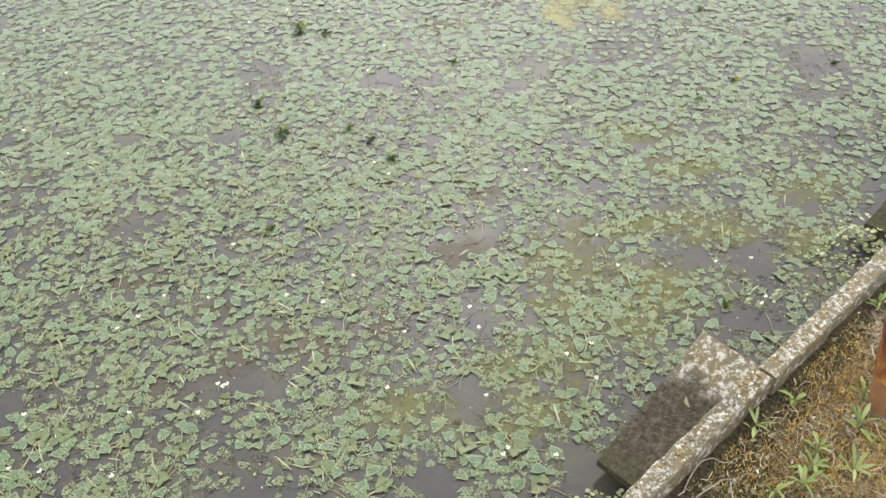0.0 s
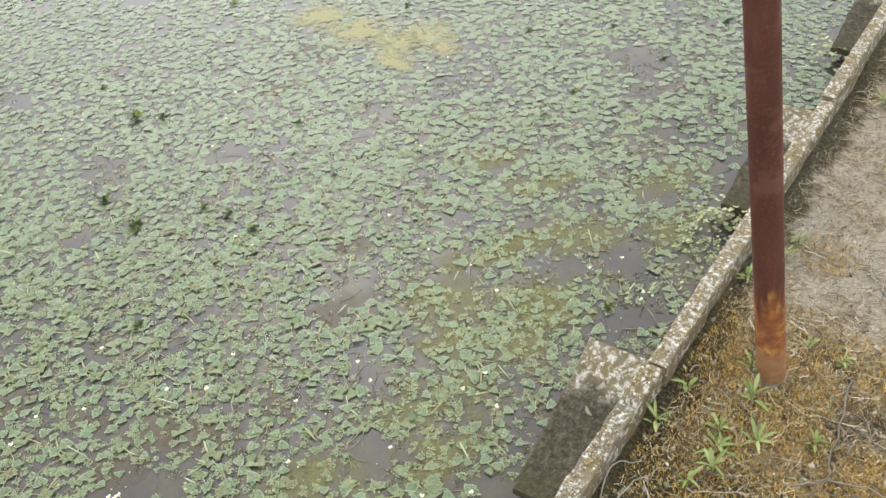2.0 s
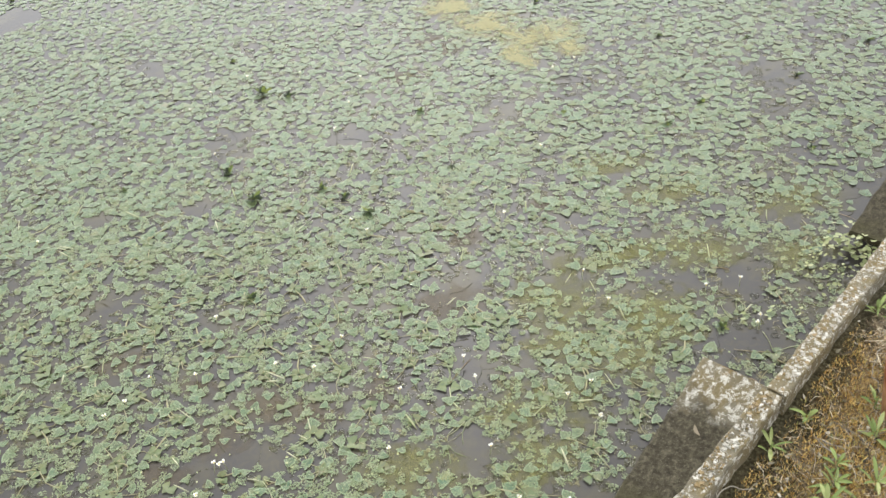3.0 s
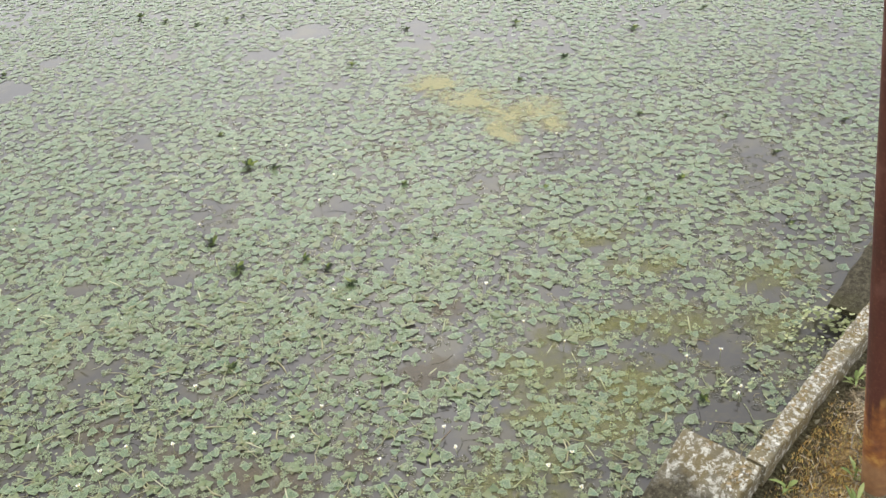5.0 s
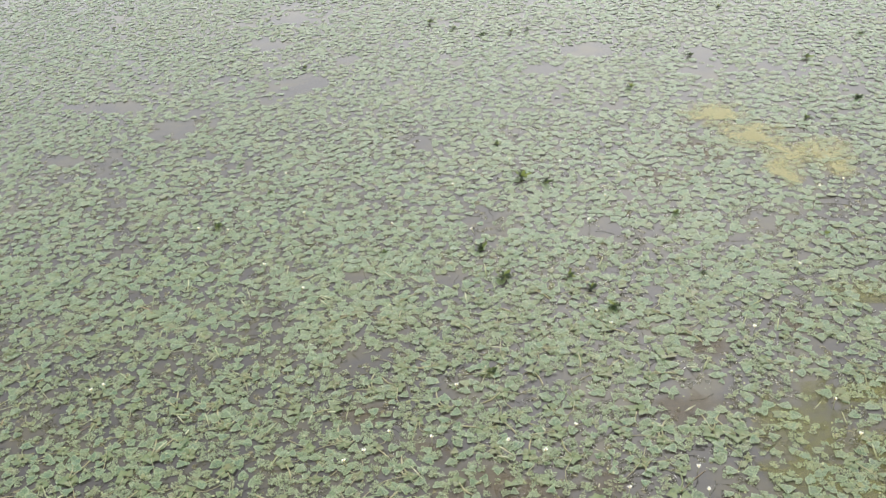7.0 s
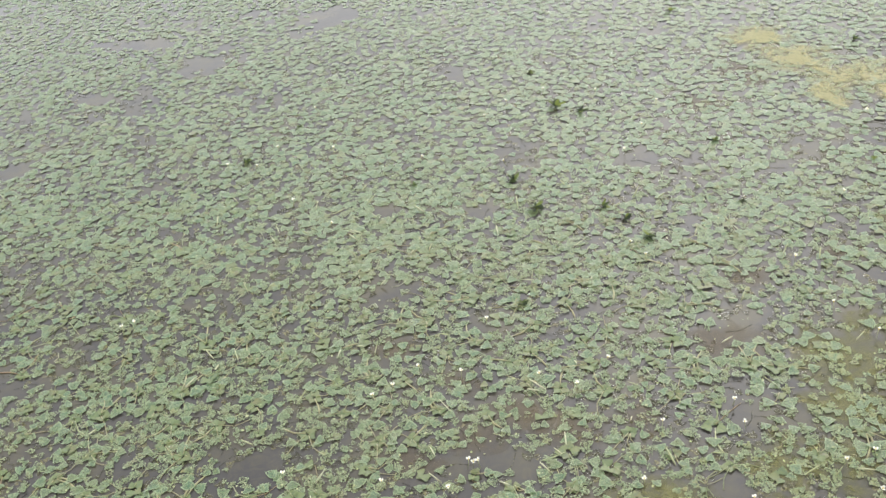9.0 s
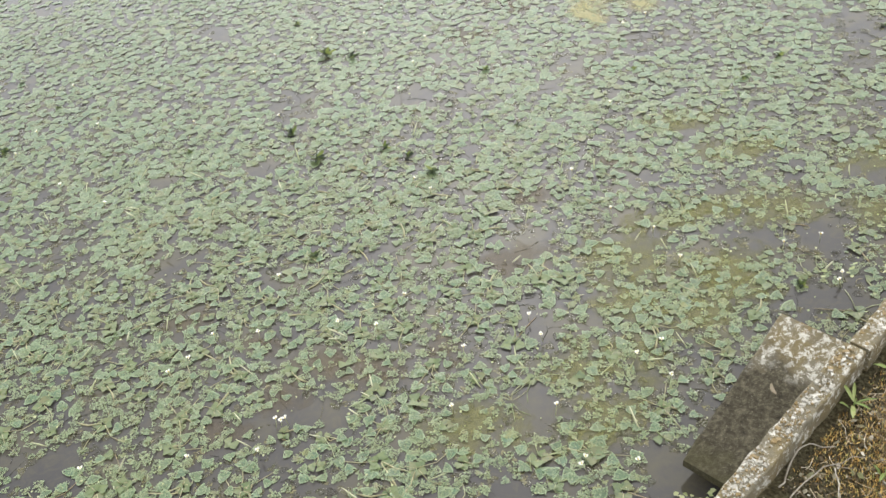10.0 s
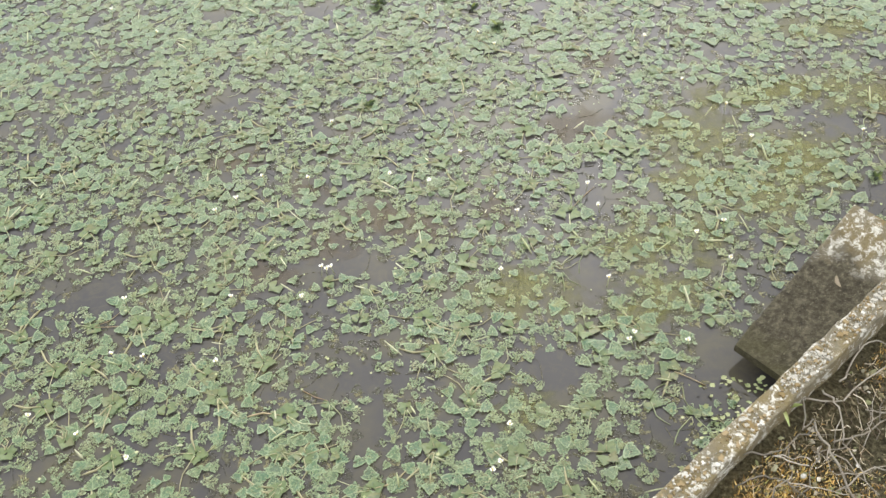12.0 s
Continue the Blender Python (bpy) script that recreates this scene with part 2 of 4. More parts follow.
def ground_material():
    m = Nodes("mossy_soil")
    pos = m.coords()
    soil = m.ramp(m.noise(40, 6, pos, 0.65), [(0.3, (0.06, 0.046, 0.029)), (0.5, (0.22, 0.175, 0.115)), (0.72, (0.44, 0.38, 0.275))])
    sand = m.ramp(m.noise(90, 5, pos), [(0.3, (0.43, 0.39, 0.31)), (0.7, (0.62, 0.57, 0.475))])

    def near_to(place, reach):
        """1 at the place, falling to 0 at that reach."""
        d = m.add("VectorMath")
        d.operation = "DISTANCE"
        m.t.links.new(pos, d.inputs[0])
        d.inputs[1].default_value = place
        return m.math("SUBTRACT", 1.0, m.math("DIVIDE", d.outputs["Value"], reach))

    blotch = m.math("MULTIPLY", m.math("SUBTRACT", m.noise(6, 5, pos), 0.5), 1.1)
    path = m.math("MAXIMUM", m.math("MAXIMUM", near_to((1.42, 1.52, 0.28), 0.95), near_to((2.2, 2.3, 0.28), 1.1)), m.math("SUBTRACT", m.noise(0.9, 3, pos), 0.35))
    worn = m.math("ADD", path, blotch)
    soil = m.mix(m.ramp(worn, [(0.28, 0.0), (0.46, 0.95)]), soil, sand)
    crumbs = m.ramp(m.noise(75, 6, pos, 0.75, 0.7), [(0.39, 0.75), (0.48, 0.0)])
    soil = m.mix(m.math("MULTIPLY", crumbs, m.ramp(worn, [(0.34, 1.0), (0.6, 0.45)])), soil, (0.085, 0.065, 0.042))
    moss = m.ramp(m.noise(6, 5, pos, 0.6), [(0.43, 0.0), (0.60, 0.85)])
    mossy = m.ramp(m.noise(130, 4, pos), [(0.3, (0.075, 0.045, 0.012)), (0.46, (0.42, 0.25, 0.07)), (0.66, (0.66, 0.46, 0.18))])
    soil = m.mix(m.math("MULTIPLY", moss, m.ramp(worn, [(0.34, 1.0), (0.6, 0.2)])), soil, mossy)
    # shade of hollows between moss tufts, painted into the colour as dark noise
    painted_hollows = m.ramp(m.noise(58, 6, pos, 0.75, 0.5), [(0.41, 0.7), (0.49, 0.0)])
    soil = m.mix(m.math("MULTIPLY", painted_hollows, m.ramp(worn, [(0.34, 1.0), (0.6, 0.15)])), soil, (0.055, 0.038, 0.018))
    # soil turns darker, olive-brown, along the kerb and around two near places
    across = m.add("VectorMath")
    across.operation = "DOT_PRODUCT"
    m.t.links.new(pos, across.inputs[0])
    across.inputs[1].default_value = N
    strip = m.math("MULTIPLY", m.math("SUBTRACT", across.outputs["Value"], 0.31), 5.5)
    dark_zone = m.math("ADD", m.math("MAXIMUM", near_to((0.28, 0.80, 0.28), 0.62), m.math("MAXIMUM", near_to((0.40, 0.86, 0.28), 0.26), strip)), m.math("MULTIPLY", m.math("SUBTRACT", m.noise(19, 5, pos, 0.7), 0.5), 0.9))
    dark_cover = m.ramp(dark_zone, [(0.24, 0.0), (0.42, 0.92)])
    soil = m.mix(dark_cover, soil, m.ramp(m.noise(150, 5, pos, 0.7), [(0.36, (0.022, 0.019, 0.010)), (0.52, (0.078, 0.068, 0.034)), (0.72, (0.22, 0.20, 0.115))]))
    pits = m.math("ADD", m.noise(110, 6, pos, 0.7), m.math("MULTIPLY", m.noise(28, 5, pos, 0.65, 0.8), 1.3))
    m.bump(pits, 1.0, 0.02)
    return m.finish(soil, 0.95, 0.15)


def tinted(name, stops, rough=0.7, own=False, fleck=None):
    m = Nodes(name)
    col = m.ramp(m.add("ObjectInfo").outputs["Random"] if own else island(m), stops)
    if fleck:
        col = m.mix(m.ramp(m.noise(80, 4), [(0.4, 0.0), (0.7, 0.8)]), col, fleck)
    return m.finish(col, rough, 0.35)


LEAF_MASS, LEAF_SINGLE = leaf_set(False), leaf_set(True)
YELLOWED = leaf_material("leaf_yellowed", [(0.0, (0.10, 0.118, 0.030)), (0.5, (0.155, 0.165, 0.045)), (0.85, (0.22, 0.21, 0.070)), (1.0, (0.17, 0.12, 0.05))], (0.16, 0.165, 0.04), 0.46, 0.6)
STALK = stalk_material()
WATER_MAT = water_material()
KERB_MAT, BLOCK_MAT = concrete_material("lichen_concrete", False), concrete_material("slimy_concrete", True)
RUST, SOIL = rust_material(), ground_material()
YELLOW_MAT = mat_material("yellow_green_algae", (0.19, 0.187, 0.066), (0.33, 0.318, 0.115), 0.48)
BROWN_MAT = mat_material("brown_algae", (0.15, 0.118, 0.070), (0.24, 0.185, 0.11), 0.34)
BRIGHT_MAT = mat_material("bright_yellow_algae", (0.40, 0.37, 0.17), (0.58, 0.53, 0.29), 0.6)


def sunk_material():
    m = Nodes("sunken_leaf")
    col = m.ramp(island(m), [(0.0, (0.045, 0.042, 0.030)), (0.35, (0.080, 0.080, 0.042)), (0.75, (0.125, 0.115, 0.055)), (1.0, (0.20, 0.185, 0.09))])
    col = m.mix(m.ramp(m.noise(120, 4), [(0.4, 0.0), (0.7, 0.6)]), col, (0.055, 0.05, 0.045))
    m.set(m.bsdf, "IOR", 1.33)
    m.cut(m.ramp(m.noise(130, 3), [(0.42, 0.0), (0.52, 0.8)]))
    return m.finish(col, 0.1, 0.5)


SUNK = sunk_material()
PETAL = tinted("white_petal", [(0.0, (0.74, 0.74, 0.66)), (1.0, (0.8, 0.78, 0.68))], 0.5, True)
CENTRE = tinted("yellow_centre", [(0.0, (0.55, 0.42, 0.08)), (1.0, (0.6, 0.5, 0.12))], 0.6, True)
DARK_LEAF = tinted("dark_wet_leaf", [(0.0, (0.012, 0.018, 0.007)), (0.4, (0.028, 0.045, 0.012)), (0.7, (0.08, 0.11, 0.022)), (1.0, (0.16, 0.19, 0.04))], 0.9, True)
PALE_LEAF = tinted("pale_floating_leaf", [(0.0, (0.24, 0.28, 0.11)), (0.5, (0.38, 0.39, 0.20)), (1.0, (0.18, 0.23, 0.08))], 0.45)
STRAW = tinted("dry_straw", [(0.0, (0.05, 0.034, 0.018)), (0.35, (0.17, 0.12, 0.065)), (0.7, (0.40, 0.32, 0.19)), (1.0, (0.66, 0.58, 0.43))], 0.8)
MOSS = tinted("orange_moss", [(0.0, (0.11, 0.062, 0.016)), (0.3, (0.43, 0.25, 0.06)), (0.7, (0.74, 0.53, 0.19)), (1.0, (0.36, 0.36, 0.11))], 0.9)
TWIG = tinted("grey_twig", [(0.0, (0.10, 0.09, 0.068)), (0.6, (0.23, 0.205, 0.16)), (1.0, (0.46, 0.42, 0.34))], 0.85, True, (0.19, 0.155, 0.11))
WEED = tinted("weed_leaf", [(0.0, (0.13, 0.18, 0.045)), (0.5, (0.21, 0.26, 0.075)), (1.0, (0.33, 0.34, 0.14))], 0.5, True, (0.20, 0.26, 0.07))
PALE_STALK = tinted("bleached_stalk", [(0.0, (0.34, 0.36, 0.18)), (1.0, (0.55, 0.54, 0.36))], 0.5)
PEBBLE = tinted("white_stone", [(0.0, (0.45, 0.43, 0.38)), (1.0, (0.66, 0.64, 0.58))], 0.9, True, (0.35, 0.33, 0.28))
DEAD_LEAF = tinted("dead_leaf", [(0.0, (0.22, 0.18, 0.12)), (1.0, (0.27, 0.23, 0.16))], 0.8, True, (0.2, 0.16, 0.1))
LITTER = tinted("leaf_litter", [(0.0, (0.035, 0.028, 0.016)), (0.3, (0.10, 0.075, 0.04)), (0.55, (0.19, 0.16, 0.09)), (0.75, (0.16, 0.17, 0.07)), (0.9, (0.34, 0.30, 0.22)), (1.0, (0.52, 0.48, 0.38))], 0.85)
LICHEN_WHITE = tinted("white_lichen", [(0.0, (0.30, 0.28, 0.23)), (1.0, (0.58, 0.56, 0.49))], 0.95, False, (0.30, 0.28, 0.22))
LICHEN_OCHRE = tinted("ochre_lichen", [(0.0, (0.17, 0.12, 0.05)), (1.0, (0.27, 0.205, 0.11))], 0.95)


# ---- mesh helpers ----
def mesh_of(name, verts, faces, mats=(), index=None, smooth=False):
    me = bpy.data.meshes.new(name)
    me.from_pydata([tuple(v) for v in verts], [], [tuple(int(i) for i in f) for f in faces])
    for m in mats:
        me.materials.append(m)
    if index is not None:
        me.polygons.foreach_set("material_index", np.asarray(index, dtype=np.int32))
    if smooth:
        me.polygons.foreach_set("use_smooth", np.ones(len(me.polygons), dtype=bool))
    me.update()
    return me


def part(name, data, material, parent, label=""):
    """One mesh object under a thing or under a part; data is a bmesh or a mesh."""
    if isinstance(data, bmesh.types.BMesh):
        me = bpy.data.meshes.new(name)
        data.to_mesh(me)
        data.free()
    else:
        me = data
    if material and not me.materials:
        me.materials.append(material)
    ob = new(name, me)
    ob.parent = parent
    return tagged(ob, label)


class Heap:
    """Many small pieces gathered into one mesh; rim is 1 at the margin of a blade and 0 on its midrib."""

    def __init__(self):
        self.v, self.f, self.m, self.r, self.count = [], [], [], [], 0

    def add(self, verts, faces, mat=0, rim=None):
        verts = np.asarray(verts, dtype=float)
        self.v.append(verts)
        self.r.append(np.zeros(len(verts)) if rim is None else np.asarray(rim, dtype=float))
        self.f.extend(tuple(i + self.count for i in f) for f in faces)
        self.m.extend([mat] * len(faces) if np.isscalar(mat) else mat)
        self.count += len(verts)

    def mesh(self, name, mats, smooth=False):
        me = mesh_of(name, np.concatenate(self.v), self.f, mats, self.m, smooth)
        rim = np.concatenate(self.r).astype(np.float32)
        if rim.any():
            me.attributes.new("rim", "FLOAT", "POINT").data.foreach_set("value", rim)
        return me


def sweep(points, radii, sides=5):
    """A tapered tube along points."""
    pts = [Vector(p) for p in points]
    verts, faces = [], []
    for i, p in enumerate(pts):
        d = (pts[min(i + 1, len(pts) - 1)] - pts[max(i - 1, 0)]).normalized()
        a = d.cross(Vector((0.31, 0.17, 0.93))).normalized()
        b = d.cross(a)
        for k in range(sides):
            w = 2 * math.pi * k / sides
            verts.append(p + (a * math.cos(w) + b * math.sin(w)) * radii[i])
    for i in range(len(pts) - 1):
        for k in range(sides):
            q = (k + 1) % sides
            faces.append((i * sides + k, i * sides + q, (i + 1) * sides + q, (i + 1) * sides + k))
    faces.append(tuple(range(sides))[::-1])
    faces.append(tuple((len(pts) - 1) * sides + k for k in range(sides)))
    return verts, faces


# ---- water and bank ----
me = mesh_of("water", [(-300, -300, WATER), (300, -300, WATER), (300, 300, WATER), (-300, 300, WATER)], [(0, 1, 2, 3)], [WATER_MAT])
tagged(new("water", me), "murky grey-brown pond water under the floating plants", "water", kind="structure")


def bank_height(s, n):
    p = plan(s, n)
    z = BANK + 0.022 * noise.noise(p * 3.0) + 0.010 * noise.noise(p * 11.0) + 0.004 * noise.noise(p * 37.0)
    z += 0.018 * max(0.0, 1 - abs(n - 0.43) / 0.10)
    return z


def build_bank():
    ss = np.concatenate([np.linspace(-250, -2, 14), np.arange(-1.9, 0.0, 0.1), np.arange(0.0, 3.4, 0.022), np.arange(3.5, 7, 0.15), np.linspace(8, 250, 14)])
    nn = np.concatenate([np.linspace(-250, -2.2, 14), np.arange(-2.0, -0.2, 0.1), np.arange(-0.2, 0.44, 0.022)])
    verts = [plan(s, n, bank_height(s, n)) for n in nn for s in ss]
    w = len(ss)
    faces = [(j * w + i, j * w + i + 1, (j + 1) * w + i + 1, (j + 1) * w + i) for j in range(len(nn) - 1) for i in range(w - 1)]
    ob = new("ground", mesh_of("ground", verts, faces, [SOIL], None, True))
    tagged(ob, "mossy brown bank soil with worn sandy patches", "ground", kind="structure")


build_bank()


# ---- kerb ----
def worn_box(s0, s1, n0, n1, z_of, bottom, step, seed, jitter=0.0016, round_off=0.005):
    """A weathered concrete bar: its cross-section has rounded arrises and each section is a little off."""
    rng = random.Random(seed)
    count = max(2, int((s1 - s0) / step))
    verts, faces = [], []
    prof = None
    for i in range(count + 1):
        s = s0 + (s1 - s0) * i / count
        z = z_of(s)
        under = bottom(s) if callable(bottom) else bottom
        a, b = n0 + rng.uniform(-jitter, jitter), n1 + rng.uniform(-jitter, jitter)
        r = round_off * rng.uniform(0.5, 1.6)
        q = round_off * rng.uniform(0.5, 1.6)
        mid = (a + b) / 2
        prof = [(a, under), (a, (z + under) / 2), (a, z - r), (a + r * 0.35, z - r * 0.3), (a + r, z), (mid, z + rng.uniform(-jitter, jitter) * 0.5),
                (b - q, z), (b - q * 0.35, z - q * 0.3), (b, z - q), (b, (z + under) / 2), (b, under)]
        verts.extend((s, n, zz) for n, zz in prof)
    w = len(prof)
    for i in range(count):
        for k in range(w - 1):
            faces.append((i * w + k, i * w + k + 1, (i + 1) * w + k + 1, (i + 1) * w + k))
    faces.append(tuple(range(w))[::-1])
    faces.append(tuple(count * w + k for k in range(w)))
    return verts, faces


def lichen_flakes(count, s0, s1, n0, n1, z, size, seed):
    """Crusty flakes, 1 to 3 mm thick."""
    rng = random.Random(seed)
    heap = Heap()
    for _ in range(count):
        s, n = rng.uniform(s0, s1), rng.uniform(n0, n1)
        if noise.noise(plan(s, n) * 14.0 + Vector((seed, 0, 0))) < rng.uniform(-0.35, 0.25):
            continue
        r = size * rng.choice((0.25, 0.3, 0.4, 0.5, 0.7, 1.3)) * rng.uniform(0.7, 1.2)
        k = rng.randint(8, 10)
        ring = [r * rng.uniform(0.4, 1.3) for _ in range(k)]
        h = rng.uniform(-0.0008, 0.0006)
        turn = rng.uniform(0, 6.28)
        low = [(s + ring[i] * math.cos(turn + 6.283 * i / k), min(max(n + ring[i] * math.sin(turn + 6.283 * i / k), n0), n1), z - 0.0025) for i in range(k)]
        top = [(s + (p[0] - s) * 0.8, n + (p[1] - n) * 0.8, z + h) for p in low]
        faces = [(i, (i + 1) % k, k + (i + 1) % k, k + i) for i in range(k)] + [tuple(range(k, 2 * k))]
        heap.add(low + top, faces, 0)
    return heap


JOINTS = 1.25
LENGTH = 1.05
for i in range(-6, 10):
    rng = random.Random(40 + i)
    s0 = JOINTS + LENGTH * i + 0.004
    s1 = s0 + LENGTH - 0.008
    shift = 0.0025 * ((i * 7) % 3 - 1)
    low, rise = KERB + 0.004 * ((i * 5) % 3 - 1), rng.uniform(-0.004, 0.004)
    root = tagged(new("kerb_slab"), "weathered concrete edging slab crusted with white and ochre lichen", "kerb slab", "concrete edging slabs along the bank")
    root.matrix_basis = ALONG @ Matrix.Translation((s0, 0, 0))
    v, f = worn_box(0, s1 - s0, 0.428 + shift, 0.466 + shift, lambda s: low + rise * s, -0.12, 0.02, 60 + i, 0.0018, 0.0032)
    part("slab", mesh_of("slab", v, f, [KERB_MAT]), KERB_MAT, root)
    if -2 <= i <= 3:
        for name, mat, count, size, seed in (("white_lichen", LICHEN_WHITE, 1500, 0.0037, 3), ("ochre_lichen", LICHEN_OCHRE, 900, 0.004, 8)):
            heap = lichen_flakes(count, 0.01, s1 - s0 - 0.01, 0.431 + shift, 0.463 + shift, low + 0.001, size, seed + 10 * i + 40)
            ob = part(name, heap.mesh(name, [mat]), mat, root, name.replace("_", " ") + " crust on the top")
            tagged(ob, kind="stuff")

# sloping concrete feet on the pond side, one beside each joint
for near, length, outer, lean in ((1.062, 0.375, 0.655, 0.018), (2.15, 0.40, 0.637, 0.0), (3.12, 0.40, 0.637, 0.0), (4.17, 0.4, 0.64, 0.0)):
    root = tagged(new("concrete_foot"), "sloping concrete foot, slimy and dark by the water", "concrete block", "concrete feet beside the edging")
    root.matrix_basis = ALONG @ Matrix.Translation((near, 0, 0))
    v, f = worn_box(0, length, 0.474, outer, lambda s: 0.05 + 0.09 * s / 0.375, lambda s: 0.032 + 0.09 * s / 0.375, 0.025, int(near * 10), 0.002, 0.004)
    v = [(s, n + lean * s / length * (n - 0.474) / 0.18, z) for s, n, z in v]
    f.extend((11 * i, 11 * i + 11, 11 * i + 21, 11 * i + 10) for i in range(len(v) // 11 - 1))
    part("top_slab", mesh_of("top_slab", v, f, [BLOCK_MAT]), BLOCK_MAT, root)
    v, f = worn_box(0.15, length - 0.012, 0.476, outer - 0.03, lambda s: 0.036 + 0.09 * s / 0.375, -0.2, 0.025, int(near * 10) + 1, 0.002, 0.004)
    part("footing", mesh_of("footing", v, f, [BLOCK_MAT]), BLOCK_MAT, root, "dark wet footing under the slab")

# ---- rusty post ----
def build_post():
    base, slope = Vector((0.809, 1.148, 0.26)), Vector((-0.135, 0.037, 1.0))
    root = tagged(new("steel_post"), "leaning rusty brown steel tube post, orange and flaking near its foot", "post")
    axis = slope.normalized()
    root.matrix_basis = Matrix.Translation(base) @ axis.to_track_quat("Z", "Y").to_matrix().to_4x4()
    rng = random.Random(5)
    rows = [-0.25 + 0.03 * i for i in range(76)]
    sides, verts, faces = 40, [], []
    for z in rows:
        for k in range(sides):
            w = 6.28318 * k / sides
            r = 0.0262 + 0.00035 * noise.noise(Vector((math.cos(w) * 2, math.sin(w) * 2, z * 9)))
            verts.append((r * math.cos(w), r * math.sin(w), z))
    for i in range(len(rows) - 1):
        for k in range(sides):
            q = (k + 1) % sides
            faces.append((i * sides + k, i * sides + q, (i + 1) * sides + q, (i + 1) * sides + k))
    part("tube", mesh_of("tube", verts, faces, [RUST], None, True), RUST, root)
    v, f = sweep([(0, 0, rows[-1] - 0.01), (0, 0, rows[-1] + 0.004)], [0.028, 0.026], 24)
    part("end_cap", mesh_of("end_cap", v, f, [RUST]), RUST, root)
    v, f = sweep([(0, 0, -0.1), (0, 0, 0.010), (0, 0, 0.026)], [0.031, 0.0295, 0.0265], 20)
    v = [Vector(p) * (1 + 0.05 * noise.noise(Vector(p) * 60)) for p in v]
    part("footing", mesh_of("footing", v, f, [KERB_MAT], None, True), KERB_MAT, root, "crumbling pale concrete ring")


build_post()

# ---- floating water plants ----
# open water: x, y, half-width, half-depth
OPEN_NEAR = [(-.85, 2.04, .075, .045), (-.28, 1.98, .07, .03), (.06, 1.93, .08, .065), (.37, 1.92, .04, .048), (.795, 1.86, .054, .066), (.66, 1.865, .058, .056), (.05, 1.40, .042, .075),
             (-.50, 1.48, .07, .045), (-.38, 1.46, .044, .05), (.28, 1.25, .04, .045), (-.44, 1.16, .067, .03), (-1.0, 1.41, .06, .04), (-.02, 1.17, .045, .08), (-.67, 1.32, .045, .03),
             (.34, 2.025, .085, .037), (.24, 1.15, .035, .045), (.08, 1.67, .04, .065), (.74, 1.65, .072, .043), (.17, 1.05, .05, .05), (-.37, 1.05, .03, .05)]
OPEN_FAR = [(-.64, 2.45, .038, .072), (.99, 2.11, .058, .053), (.22, 2.71, .044, .04), (-.96, 2.44, .067, .03), (.60, 2.40, .04, .04), (-.21, 2.765, .07, .05), (-.04, 2.37, .024, .05),
            (-1.62, 3.97, .147, .11), (-1.45, 4.24, .07, .07), (-.5, 4.11, .1, .052), (-.33, 4.35, .107, .085), (-2.03, 3.5, .11, .11), (-1.92, 4.46, .105, .063), (-2.4, 3.2, .1, .055),
            (-2.41, 3.71, .156, .054), (-2.42, 2.66, .07, .054), (-1.54, 2.24, .047, .026)]
OPEN = OPEN_NEAR + OPEN_FAR
# thread algae near the surface: x, y, half-width, half-depth
YELLOW_SPOTS = [(.31, 1.875, .12, .10), (.20, 1.38, .09, .07), (-.09, 1.38, .11, .06), (.15, 1.52, .08, .07), (.53, 1.81, .12, .07), (.43, 1.99, .09, .045), (.12, 1.32, .08, .05),
                (.97, 1.94, .08, .08), (-.08, 1.10, .07, .04), (.29, 1.52, .08, .07), (.30, 1.71, .09, .07), (.44, 1.65, .10, .08), (.71, 2.0, .13, .07), (.53, 2.02, .11, .05),
                (1.05, 2.17, .12, .07), (.55, 1.73, .10, .07), (.71, 2.27, .12, .06), (.59, 2.45, .11, .05)]
BROWN_SPOTS = [(-.42, 1.62, .08, .07), (-.30, 1.585, .09, .06), (-.52, 1.54, .07, .06), (-.66, 1.44, .09, .05), (.06, 1.90, .12, .06), (-.13, 1.62, .05, .05), (-.76, 1.81, .09, .04),
               (-.57, 1.70, .07, .04), (.38, 2.28, .08, .04), (0.0, 3.13, .10, .05), (.13, 2.16, .08, .04), (.10, 3.38, .07, .07), (.18, 3.31, .08, .07)]
BRIGHT_SPOTS = [(.20, 3.65, .14, .11), (.33, 3.47, .12, .13), (.45, 3.31, .09, .09), (.58, 3.33, .10, .12), (.42, 3.17, .07, .10), (.61, 3.19, .07, .06)]


def openness(x, y):
    """Above 1 in open water."""
    best = 0.0
    for cx, cy, a, b in OPEN:
        q = (((x - cx) / a) ** 2 + ((y - cy) / b) ** 2) * 1.1
        if q < 4:
            best = max(best, 1.6 - q * 0.6 + 0.8 * noise.noise(Vector((x * 14, y * 14, 3.1))))
    return best


def on_algae(x, y):
    """Above 0 inside a mat of yellow or brown algae, 1 in its middle."""
    best = 0.0
    for cx, cy, a, b in YELLOW_SPOTS + BROWN_SPOTS:
        best = max(best, 1.2 - ((x - cx) / a) ** 2 - ((y - cy) / b) ** 2)
    return min(best, 1.0)


def afloat(x, y):
    s, n = along(x, y)
    if n < 0.50:
        return False
    phase = (s - 1.25) % 1.05 - 0.0
    beside = phase > 0.80 or phase < 0.22
    return n > (0.685 if beside else 0.53)


